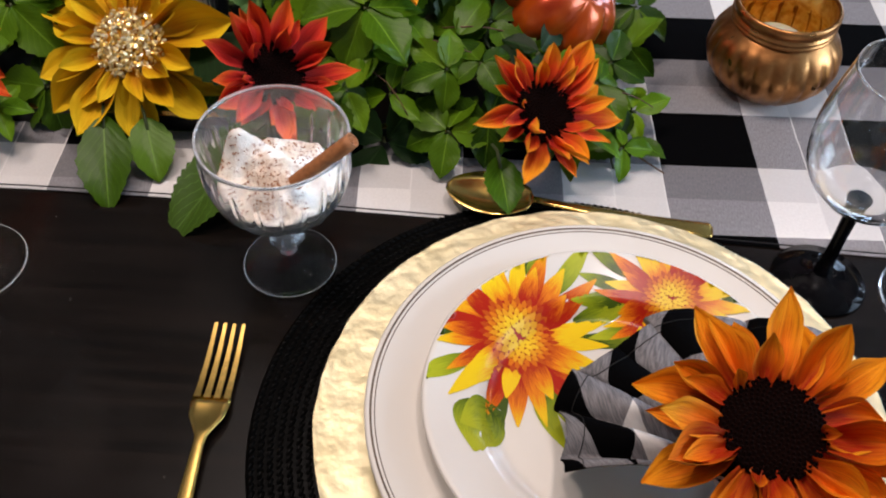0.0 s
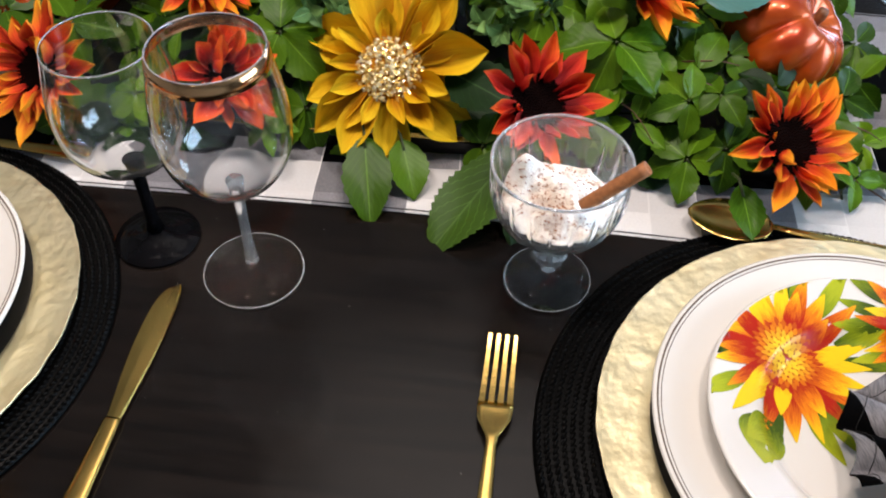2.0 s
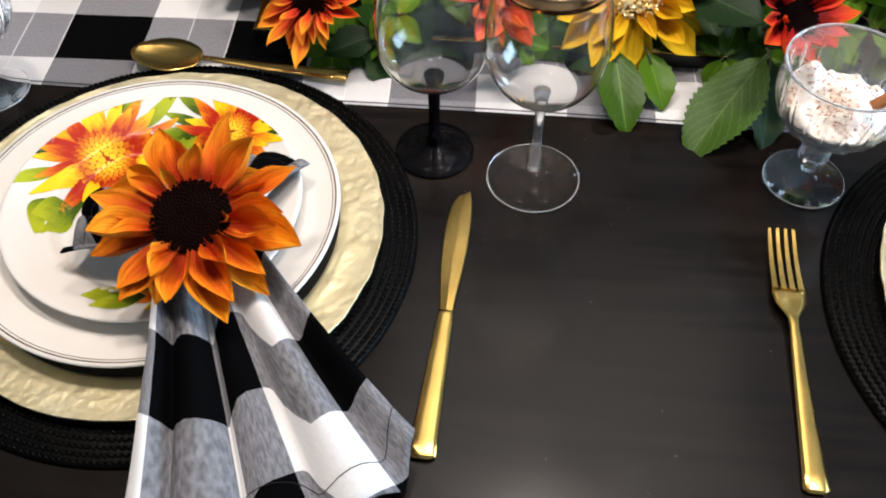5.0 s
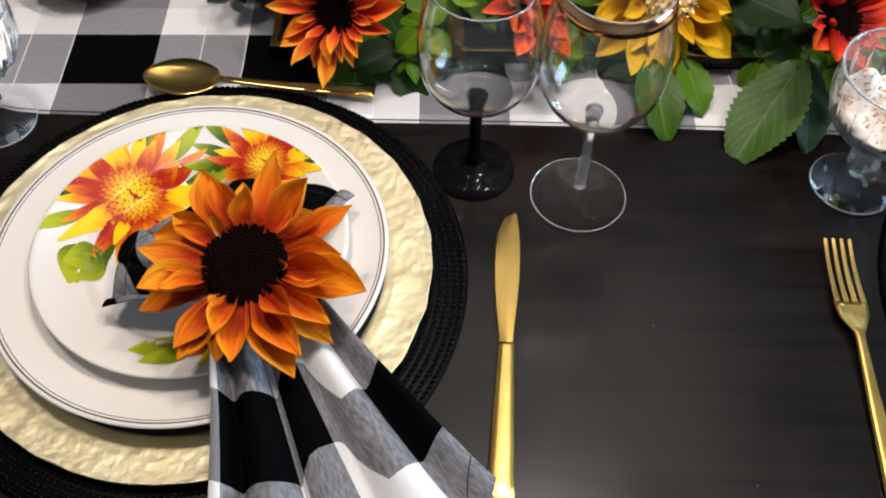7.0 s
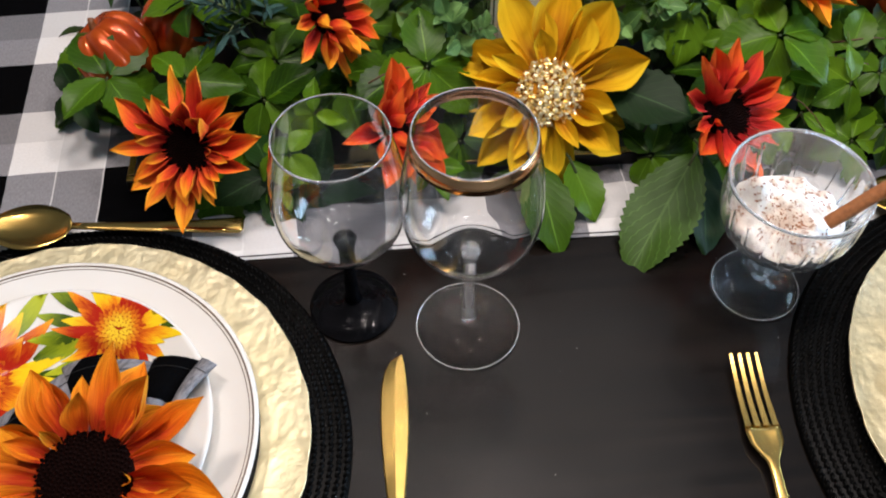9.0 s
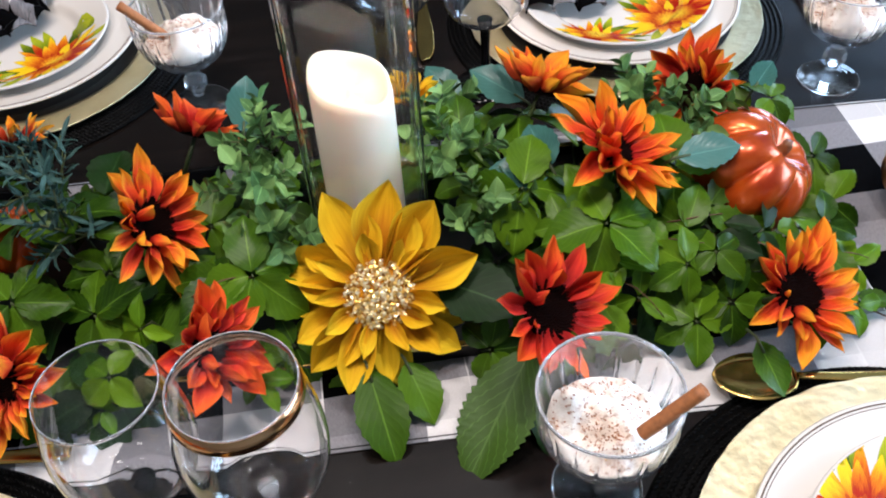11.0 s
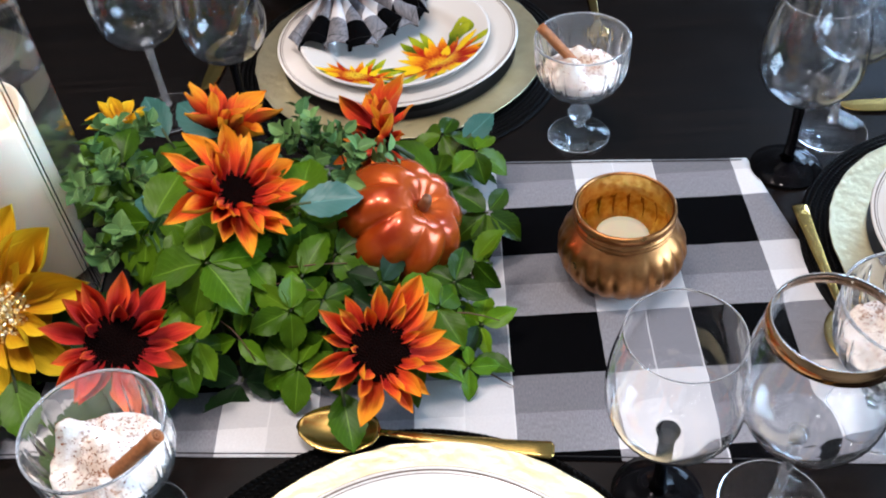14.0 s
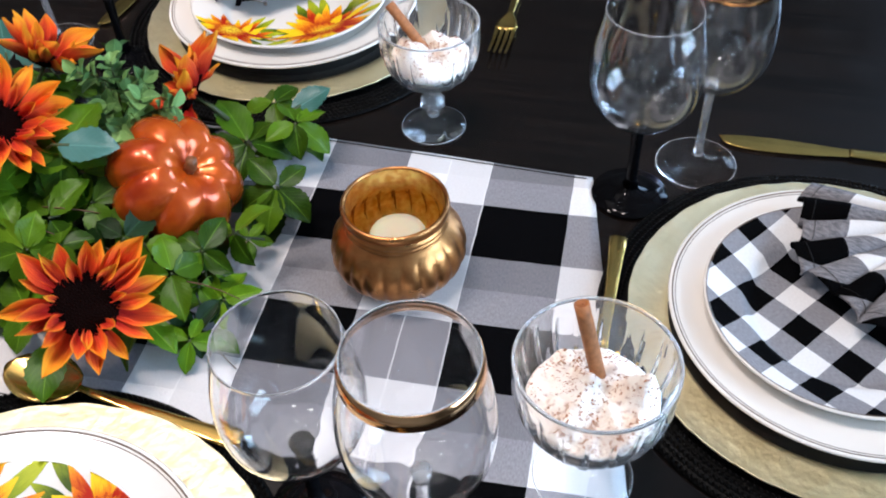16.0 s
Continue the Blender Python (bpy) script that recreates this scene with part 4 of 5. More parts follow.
def disc_mesh(r, seed):
    """A domed flower centre of small packed florets."""
    v, f = [], []
    count = 320
    for q in range(count):
        a, d = q * 2.39996, r * math.sqrt((q + 0.5) / count)
        z = 0.16 * r * (1 - (d / r) ** 2) + 0.10 * r * (d / r) ** 2
        s = r * 0.05
        o = len(v)
        for k in range(4):
            b = a + k * math.pi / 2
            v.append((d * math.cos(a) + s * math.cos(b), d * math.sin(a) + s * math.sin(b), z))
        v.append((d * math.cos(a), d * math.sin(a), z + s * 1.1))
        f += [(o + k, o + (k + 1) % 4, o + 4) for k in range(4)]
    w, g = lathe([(0.0001, 0.13 * r), (r * 0.6, 0.12 * r), (r * 0.98, 0.06 * r), (r * 1.0, -0.1 * r), (0.0001, -0.25 * r)], 24)
    o = len(v)
    return v + w, f + [tuple(o + k for k in q) for q in g]


def glitter_mesh(r, seed):
    rng = random.Random(seed)
    v, f = [], []
    for q in range(620):
        a, d = rng.uniform(0, 2 * math.pi), r * math.sqrt(rng.random())
        p = Vector((d * math.cos(a), d * math.sin(a), r * 0.42 * math.sqrt(max(0, 1 - (d / r) ** 2)) + rng.uniform(-0.1, 0.08) * r))
        s = r * rng.uniform(0.035, 0.07)
        turn = Euler((rng.uniform(-0.9, 0.9), rng.uniform(-0.9, 0.9), rng.uniform(0, 6))).to_matrix()
        o = len(v)
        for c in ((-s, -s, 0), (s, -s, 0), (s, s, 0), (-s, s, 0), (0, 0, s * 0.6), (0, 0, -s * 0.6)):
            v.append(p + turn @ Vector(c))
        for k in range(4):
            f += [(o + k, o + (k + 1) % 4, o + 4), (o + (k + 1) % 4, o + k, o + 5)]
    return v, f


def sunflower(at, facing, R, kind, label, disc=0.33, rows=((15, 1.0, 12), (13, 0.86, 32)), seed=0, spin=0.0, parent=None, group="silk sunflowers"):
    """A silk flower at a place, facing a direction; rows: petals, length, lift in degrees."""
    rng = random.Random(seed + 100)
    turn = Vector(facing).normalized().to_track_quat("Z", "Y").to_matrix().to_4x4()
    m = Matrix.Translation(at) @ turn @ Matrix.Rotation(spin, 4, "Z")
    if parent is None:
        ob = thing("silk_sunflower", label, "artificial flower", m, group)
        FLOWERS.append((Vector(at), R))
    else:
        ob = new("flower")
        ob.parent = parent
        ob.matrix_basis = m
        ob["label"] = label
    r = R * disc
    for count, long, lift in rows:
        off = rng.uniform(0, 1)
        for q in range(count):
            a = 2 * math.pi * (q + off + rng.uniform(-0.22, 0.22)) / count
            L = R * long * (rng.uniform(0.90, 1.06) if kind == "yellow" else rng.uniform(0.78, 1.10)) - r * 0.72
            tilt = radians(lift + rng.uniform(-18, 18))
            pm = Matrix.Rotation(a, 4, "Z") @ Matrix.Translation((0, r * (0.86 if kind == "amber" else 0.72), 0.00006 * lift)) @ Matrix.Rotation(tilt, 4, "X") @ Matrix.Rotation(rng.uniform(-0.22, 0.22), 4, "Y") @ Matrix.Diagonal((L * rng.uniform(0.9, 1.15), L, L, 1))
            put("petal", rng.choice(PETALS[kind]), ob, pm)
    if kind == "yellow":
        v, f = glitter_mesh(r, seed)
        put("glitter_centre", mesh_of("glitter_centre", v, f, GLITTER, False), ob, None, "sparkling gold glitter centre")
        w, g = lathe([(0.0001, r * 0.30), (r * 0.7, r * 0.22), (r, 0.0), (r * 0.9, -r * 0.3), (0.0001, -r * 0.3)], 32)
        put("centre_base", mesh_of("centre_base", w, g, YELLOW, True, [(0.5, 0.1)] * len(w)), ob)
    else:
        v, f = disc_mesh(r, seed)
        put("flower_disc", mesh_of("flower_disc", v, f, DISC, False), ob, Matrix.Translation((0, 0, r * 0.14)), "dark brown flower centre")
    w, g = tube([(0, 0, -0.1 * r), (0.001, 0.001, -0.018), (0.004, -0.002, -0.036)], 0.0022, 6)
    put("stem", mesh_of("flower_stem", w, g, STEM), ob)
    return ob


# ---- foliage ----
def leaf_mesh(name, mat, width, teeth, fold, droop, seed):
    """A leaf of length 1 along +y with a folded middle and a toothed edge."""
    rows = 3 * teeth if teeth else 9
    k = 3
    verts, uvs, faces = [], [], []
    for i in range(rows + 1):
        t = i / rows
        w = width * max(0.0, math.sin(math.pi * t ** 0.82)) ** 0.85
        if teeth and 0 < i < rows:
            w *= 1 + 0.10 * ((2 - i % 3) / 2 - 0.5)
        w = max(w, 0.012)
        for j in range(-k, k + 1):
            u = j / k
            sweep = 0.05 * abs(u) * math.sin(math.pi * t)
            z = fold * abs(u) * w + droop * t * t + 0.025 * math.sin(9 * t + abs(u) * 2) * abs(u) + 0.03 * noise.noise(Vector((u * 1.5, t * 2.5, seed)))
            verts.append((w * u, t + sweep, z))
            uvs.append((0.5 + u / 2, t))
    c = 2 * k + 1
    for i in range(rows):
        for j in range(c - 1):
            a = i * c + j
            faces.append((a, a + 1, a + c + 1, a + c))
    return mesh_of(name, verts, faces, mat, True, uvs)


LEAVES = {
    "large": [leaf_mesh("leaf", LEAFLARGE, 0.25, 17, 0.16, -0.14, 33)],
    "creeper": [leaf_mesh("leaf", LEAF, 0.31 + 0.025 * q, 7, 0.26, -0.16 - 0.06 * q, q) for q in range(4)],
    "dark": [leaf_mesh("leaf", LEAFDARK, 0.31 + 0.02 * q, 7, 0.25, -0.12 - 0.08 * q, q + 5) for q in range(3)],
    "lime": [leaf_mesh("leaf", LEAFLIME, 0.24 + 0.03 * q, 4, 0.30, -0.10 - 0.1 * q, q + 9) for q in range(3)],
    "broad": [leaf_mesh("leaf", LEAFBROAD, 0.33 + 0.03 * q, 7, 0.25, -0.14 - 0.06 * q, q + 41) for q in range(3)],
    "blue": [leaf_mesh("leaf", LEAFSHEEN, 0.30 + 0.02 * q, 7, 0.25, -0.12 - 0.05 * q, q + 13) for q in range(2)],
    "round": [leaf_mesh("leaf", LEAFGREY, 0.32 + 0.04 * q, 0, 0.35, -0.05 - 0.1 * q, q + 17) for q in range(2)],
    "needle": [leaf_mesh("leaf", LEAFNEEDLE, 0.10 + 0.02 * q, 0, 0.2, -0.1, q + 21) for q in range(2)],
}


def frame_of(at, normal, spin):
    return Matrix.Translation(at) @ Vector(normal).normalized().to_track_quat("Z", "Y").to_matrix().to_4x4() @ Matrix.Rotation(spin, 4, "Z")


def creeper(at, normal, spin, size, kind, seed, count=5):
    """A stalk with leaflets spread like a fan of fingers."""
    rng = random.Random(seed)
    words = {"creeper": "green five-fingered creeper leaves on a stalk", "dark": "dark green serrated leaves, deepened like shade, on a stalk", "lime": "bright lime green leaves on a thin stalk", "broad": "broad glossy green leaves on a stalk", "blue": "green serrated artificial leaves tinted blue like window sheen, on a stalk"}
    ob = thing("creeper_sprig", words[kind], "leaf sprig", frame_of(at, normal, spin), "greenery of the centrepiece")
    for q in range(count):
        a = 2 * math.pi * (q + rng.uniform(-0.15, 0.15)) / (count if count < 5 else count + 0.6)
        L = size * rng.uniform(0.8, 1.12) * (1.0 if count < 4 else 1 - 0.16 * abs(q - (count - 1) / 2) / 2)
        lm = Matrix.Rotation(a, 4, "Z") @ Matrix.Translation((0, size * 0.06, 0)) @ Matrix.Rotation(radians(rng.uniform(-24, 16)), 4, "X") @ Matrix.Rotation(rng.uniform(-0.4, 0.4), 4, "Y") @ Matrix.Scale(L, 4)
        put("leaf", rng.choice(LEAVES[kind]), ob, lm)
    bend = rng.uniform(-0.02, 0.02)
    put("stalk", mesh_of("stalk", *tube([(0, 0, 0), (bend * 0.4, 0.004, -size * 0.5), (bend, -0.004, -size * 1.0)], 0.0011, 5), STEM), ob)
    return ob


def boxwood(at, way, size, seed, kind="round", pairs=8):
    """An upright sprig of small oval leaves set in pairs on short twigs."""
    rng = random.Random(seed)
    label = "pale green boxwood sprig with small oval leaves" if kind == "round" else "grey-green sprig with narrow needle-like leaves"
    ob = thing("boxwood_sprig", label, "leaf sprig", frame_of(at, way, rng.uniform(0, 6)), "greenery of the centrepiece")
    twigs = [((0, 0, 0), (0, 0, size))] + [((0, 0, size * h), (size * 0.42 * math.cos(a), size * 0.42 * math.sin(a), size * (h + 0.36))) for h, a in ((0.15, 0.5), (0.25, 2.4), (0.3, 4.3), (0.45, 5.6), (0.5, 1.4), (0.62, 3.3))]
    for p0, p1 in twigs:
        p0, p1 = Vector(p0), Vector(p1)
        put("twig", mesh_of("twig", *tube([p0, (p0 + p1) / 2 + Vector((0, 0, 0.003)), p1], 0.0008, 4), STEM), ob)
        d = (p1 - p0)
        many = pairs if p0.length == 0 else 4
        for q in range(many):
            t = 0.35 + 0.65 * (q + 1) / many
            for side in (0, 1):
                a = q * 1.6 + side * math.pi + rng.uniform(-0.3, 0.3)
                L = (0.0158 if kind == "round" else 0.018) * rng.uniform(0.8, 1.2)
                fm = Matrix.Translation(p0 + d * t) @ d.to_track_quat("Z", "Y").to_matrix().to_4x4() @ Matrix.Rotation(a, 4, "Z") @ Matrix.Rotation(radians(rng.uniform(28, 58)), 4, "X") @ Matrix.Scale(L, 4)
                put("leaf", rng.choice(LEAVES[kind]), ob, fm)
    return ob


def single_leaf(at, tip, normal, kind, mesh_index, width=1.0, label="large dark green serrated leaf lying on the table"):
    """One leaf from its stalk end to its tip."""
    a, b = Vector(at), Vector(tip)
    y = (b - a).normalized()
    z = Vector(normal)
    z = (z - y * z.dot(y)).normalized()
    x = y.cross(z)
    L = (b - a).length
    m = Matrix((x, y, z)).transposed().to_4x4()
    ob = thing("leaf_spray", label, "leaf", Matrix.Translation(a) @ m, "greenery of the centrepiece")
    put("leaf", LEAVES[kind][mesh_index], ob, Matrix.Diagonal((L * width, L, L * 0.6, 1)))
    put("stalk", mesh_of("stalk", *tube([(0, 0.01, 0), (0, -0.004, 0.001), (0.001, -0.012, -0.004)], 0.0012, 5), STEM), ob)
    return ob


# ---- settings round the table ----
def setting(cx, cy, turn, mat_off, check, size, ring):
    base = pose(cx, cy, 0, 0, 0, turn) @ Matrix.Scale(size, 4)

    def loc(x, y, z, rz=0):
        return base @ pose(x, y, z, 0, 0, rz)
    near = pose(0, 0, 0, 0, 0, -turn) @ Vector((0, -1, 0))
    copies = [(MAT0, loc(mat_off[0], mat_off[1], 0.0)), (CHARGER0, loc(0, 0, 0.0048, 40)), (DINNER0, loc(near.x * 0.0035, near.y * 0.0035, 0.0128))]
    copies.append((CHECK0 if check else SALAD0, loc(0.002 + near.x * 0.006, 0.003 + near.y * 0.006, 0.0205)))
    copies.append((NAPKIN0, loc(ring[0], ring[1] + 0.003, 0.0)))
    for ob, m in copies:
        copy_thing(ob, m)
    return base


def hide_original(ob):
    for o in (*ob.children_recursive, ob):
        bpy.data.objects.remove(o)


MAT0, CHARGER0, DINNER0, SALAD0, CHECK0, NAPKIN0 = (f(pose(0, 0, 0)) for f in (braided_mat, charger, dinner_plate, salad_plate, check_plate, napkin))
SETTINGS = [
    (-0.512, 0.387, 0, (0.001, -0.002), False, 1.01, (0.053, -0.054)),
    (0.174, 0.368, 0, (-0.013, -0.005), False, 1.035, (0.064, -0.044)),
    (0.661, 0.712, 90, (0.0, 0.0), True, 0.95, (0.061, -0.060)),
    (0.124, 1.050, 180, (0.0, 0.0), False, 0.99, (0.061, -0.060)),
    (-0.528, 1.092, 180, (0.0, 0.0), False, 1.0, (0.061, -0.060)),
]
for cx, cy, turn, off, check, size, ring in SETTINGS:
    b = setting(cx, cy, turn, off, check, size, ring)
    if not check:
        sunflower(b @ Vector((ring[0], ring[1], 0.086)), b.to_3x3() @ Vector((-0.02, -0.22, 1)), 0.068, "amber", "burnt orange silk sunflower napkin ring with a dark centre", 0.38, ((13, 0.98, -4), (12, 0.95, 14), (7, 0.78, 30), (3, 0.56, 46)), seed=3 + turn, spin=0.2, group="napkin ring sunflowers")
for ob in (MAT0, CHARGER0, DINNER0, SALAD0, CHECK0, NAPKIN0):
    hide_original(ob)

FORK0, KNIFE0, SPOON0 = (f(pose(0, 0, 0)) for f in (dinner_fork, dinner_knife, dessert_spoon))
for ob, places in ((FORK0, ((-0.058, 0.3225, 0, -1), (0.348, 1.118, 0, 180), (-0.735, 0.335, 0, 0))),
                   (KNIFE0, ((-0.2965, 0.3315, 0, -3), (-0.082, 1.118, 0, 175), (0.686, 0.925, 0, 89), (0.392, 0.31, 0, 0))),
                   (SPOON0, ((-0.493, 0.5685, 0.0055, 88), (0.169, 0.541, 0.0055, 83), (0.4945, 0.685, 0.0055, 180)))):
    for x, y, z, rz in places:
        copy_thing(ob, pose(x, y, z, 0, 0, rz))
    hide_original(ob)

# glasses by the plates
wine_glass(pose(-0.240, 0.467, 0.0005), 1.0, band=True)
wine_glass(pose(-0.3195, 0.4905, 0.0005), 0.87, black=True)
wine_glass(pose(0.405, 0.486, 0.0005), 1.0, band=True)
wine_glass(pose(0.329, 0.497, 0.0005), 0.87, black=True)
wine_glass(pose(0.552, 0.889, 0.0005), 0.97, band=True)
wine_glass(pose(0.498, 0.838, 0.0005), 0.90, black=True)
wine_glass(pose(-0.121, 0.967, 0.0005), 1.0, band=True)
wine_glass(pose(-0.034, 0.952, 0.0005), 0.87, black=True)
for k, (x, y, size, rz, s0, s1) in enumerate((
        (-0.029, 0.485, 1.03, -5, (-0.014, 0.464, 0.098), (0.021, 0.468, 0.131)),
        (0.492, 0.556, 1.09, 200, (0.497, 0.562, 0.088), (0.479, 0.574, 0.150)),
        (0.310, 0.900, 1.0, 80, (0.305, 0.901, 0.084), (0.272, 0.911, 0.120)),
        (-0.328, 0.975, 1.03, 120, (-0.343, 0.971, 0.088), (-0.378, 0.975, 0.124)),
        (-0.700, 0.527, 1.0, 10, (-0.688, 0.521, 0.086), (-0.663, 0.531, 0.124)))):
    z = 0.0018 if k == 1 else 0.0005
    crystal_goblet(pose(x, y, z, 0, 0, rz), size)
    whipped_dessert(pose(x, y, z, 0, 0, rz), 2 + k, size)
    cinnamon_stick(s0, s1)

# ---- centrepiece ----
TRX0, TRX1, TRY0, TRY1 = -0.492, 0.150, 0.609, 0.832


def build_tray():
    ob = thing("serving_tray", "long black lacquered tray with a thin gold rim", "tray", pose(0, 0, 0))
    part("base", box_bm(TRX0 + 0.006, TRX1 - 0.006, TRY0 + 0.006, TRY1 - 0.006, 0.0026, 0.0056), TRAY, ob)
    for name, b in (("side", (TRX0, TRX1, TRY0, TRY0 + 0.006)), ("side", (TRX0, TRX1, TRY1 - 0.006, TRY1)), ("end", (TRX0, TRX0 + 0.006, TRY0 + 0.0061, TRY1 - 0.0061)), ("end", (TRX1 - 0.006, TRX1, TRY0 + 0.0061, TRY1 - 0.0061))):
        wall = part(name, box_bm(*b, 0.0017, 0.0150, 0.0008), TRAY, ob)
        part("gold_edge", box_bm(b[0] + 0.0004, b[1] - 0.0004, b[2] + 0.0004, b[3] - 0.0004, 0.0151, 0.0163, 0.0004), FLAT, wall, "thin gold edge")
    return ob


build_tray()


def hurricane(x, y, turn):
    ob = thing("hurricane_vase", "tall square clear glass hurricane vase holding a candle", "glass vase", pose(x, y, 0.0059, 0, 0, turn))
    half, wall, h = 0.045, 0.003, 0.330
    bm = bmesh.new()

    def ring(a, z, rad):
        out = []
        for cx, cy, s in ((1, 1, 0), (-1, 1, 90), (-1, -1, 180), (1, -1, 270)):
            for k in range(4):
                t = radians(s + 30 * k)
                out.append(bm.verts.new((cx * (a - rad) + rad * math.cos(t), cy * (a - rad) + rad * math.sin(t), z)))
        return out
    loops = [ring(half, 0.0102, 0.008), ring(half, h, 0.008), ring(half - wall, h, 0.006), ring(half - wall, 0.0102, 0.006)]
    for a, b in zip(loops, loops[1:] + loops[:1]):
        for k in range(16):
            bm.faces.new((a[k], a[(k + 1) % 16], b[(k + 1) % 16], b[k]))
    bmesh.ops.recalc_face_normals(bm, faces=bm.faces)
    glass = part("glass_wall", bm, GLASS, ob)
    foot = part("thick_base", box_bm(-half, half, -half, half, 0, 0.010, 0.004), GLASS, ob)
    glass.visible_shadow = foot.visible_shadow = False
    cd = thing("pillar_candle", "ivory pillar candle with a wavy melted top", "candle", pose(x, y, 0.0162))

    def melt(a, r, z):
        if z > 0.158:
            z += 0.007 * math.sin(a - 0.4) * (r / 0.03) - 0.006 * math.cos(a * 1.0 - 0.1) * (r / 0.03) + 0.002 * math.sin(3 * a)
        return r, z
    prof = [(0.0001, 0.0), (0.030, 0.0), (0.031, 0.003), (0.031, 0.06), (0.0308, 0.12), (0.0307, 0.163), (0.0295, 0.1705), (0.0272, 0.171), (0.025, 0.163), (0.012, 0.1595), (0.0001, 0.159)]
    put("wax", turned("wax", prof, WAX, 64, melt), cd)


hurricane(-0.166, 0.732, 6)


def pumpkin(at, axis, R, squash, lobes, seed):
    ob = thing("decorative_pumpkin", "glossy copper-orange ribbed decorative pumpkin", "pumpkin", frame_of(at, axis, seed), "pumpkins")
    prof = []
    for i in range(33):
        t = math.pi * i / 32
        r = R * math.sin(t) ** 0.82
        z = -R * squash * math.cos(t)
        dip = 0.30 * R * math.exp(-(r / (0.33 * R)) ** 2)
        prof.append((max(r, 0.0001), z - dip if t > math.pi / 2 else z + dip))

    def rib(a, r, z):
        k = 1 - 0.18 * (1 - abs(math.sin(lobes * a / 2 + 0.3 * math.sin(a + seed))) ** 0.7) * min(1, r / (0.45 * R))
        return r * k * (1 + 0.03 * math.sin(a + seed)), z
    put("flesh", turned("pumpkin_flesh", prof, PUMPKIN, 144, rib), ob)
    z = R * squash * 0.70
    put("stalk", mesh_of("pumpkin_stalk", *tube([(0, 0, z - 0.004), (0.001, 0, z + 0.004), (0.002, 0.001, z + 0.007), (0.004, 0.002, z + 0.010)], R * 0.10, 7, 0.75), STALK), ob)
    return ob


pumpkin((0.148, 0.712, 0.066), (0.65, -0.18, 0.74), 0.054, 0.80, 8, 1.0)
pumpkin((-0.504, 0.718, 0.052), (-0.5, 0.2, 0.8), 0.033, 0.95, 8, 2.0)
pumpkin((-0.458, 0.752, 0.048), (0.3, 0.5, 0.8), 0.030, 0.95, 8, 4.0)


def votive(x, y, turn):
    ob = thing("votive_jar", "ribbed copper mercury glass votive jar on the runner", "candle holder", pose(x, y, 0.0018, 0, 0, turn), "copper votive jars")
    outer = smooth_profile([(0.0001, 0.0), (0.028, 0.0), (0.036, 0.004), (0.0475, 0.017), (0.052, 0.031), (0.0485, 0.046), (0.0415, 0.055), (0.0385, 0.058)], 5)

    def rib(a, r, z):
        k = 0.045 * (abs(math.sin(11 * a)) ** 0.6 - 0.6) * min(1, max(0, (0.055 - z) / 0.014)) * min(1, r / 0.03)
        return r * (1 + k), z
    put("belly", turned("jar_belly", outer + [(0.0375, 0.058), (0.044, 0.045), (0.047, 0.031), (0.043, 0.018), (0.032, 0.006), (0.0001, 0.004)], COPPER, 176, rib), ob)
    neck = [(0.0386, 0.0582), (0.0404, 0.0592), (0.0408, 0.0602), (0.0404, 0.0612), (0.0384, 0.0622), (0.0404, 0.0632), (0.0408, 0.0642), (0.0404, 0.0652), (0.0384, 0.0662), (0.0392, 0.068), (0.0408, 0.0695), (0.0412, 0.0725), (0.0408, 0.0752), (0.0393, 0.0765), (0.0380, 0.0755), (0.0374, 0.066), (0.0374, 0.0583)]
    put("neck", turned("jar_neck", neck, COPPER, 96, closed=True), ob)
    put("gold_lining", turned("jar_lining", [(0.0373, 0.075), (0.0370, 0.058), (0.0435, 0.0452), (0.0462, 0.031), (0.042, 0.0195), (0.031, 0.0072), (0.0001, 0.0052)], GOLDINSIDE, 96, lambda a, r, z: (r * (1 + 0.02 * math.sin(22 * a) * (z < 0.055)), z)), ob, None, "shiny gold lining")
    tl = thing("votive_candle", "small ivory candle inside the copper jar", "candle", pose(x, y, 0.0078), "votive candles")
    put("wax", turned("votive_wax", [(0.0001, 0.0), (0.0195, 0.0), (0.021, 0.004), (0.0225, 0.034), (0.0215, 0.037), (0.016, 0.0362), (0.0001, 0.0355)], WAX, 48), tl)


votive(0.328, 0.711, 10)
votive(-0.672, 0.707, 40)

OR, RD = "orange and red silk sunflower with a dark centre", "rust red silk sunflower with a dark centre"
sunflower((-0.164, 0.628, 0.066), (0.02, -0.66, 0.75), 0.082, "yellow", "large mustard yellow silk sunflower with a glitter centre", 0.32, ((11, 1.0, -12), (10, 0.80, 2), (10, 0.62, 18)), seed=1, spin=0.1)
sunflower((-0.048, 0.577, 0.086), (0.45, -0.42, 0.72), 0.058, "red", RD, 0.38, ((9, 1.0, 14), (9, 0.92, 34), (6, 0.75, 52)), seed=2)
sunflower((0.137, 0.582, 0.063), (0.46, -0.45, 0.72), 0.058, "orange", OR, 0.40, ((11, 1.0, 10), (11, 0.92, 30), (7, 0.75, 52)), seed=3)
sunflower((-0.430, 0.588, 0.072), (-0.32, -0.70, 0.58), 0.058, "orange", OR, 0.34, ((15, 1.0, 8), (13, 0.88, 30), (7, 0.7, 52)), seed=4)
sunflower((-0.284, 0.585, 0.080), (0.75, -0.30, 0.45), 0.050, "red", RD, 0.34, ((13, 1.0, 12), (12, 0.88, 36), (6, 0.7, 55)), seed=5)
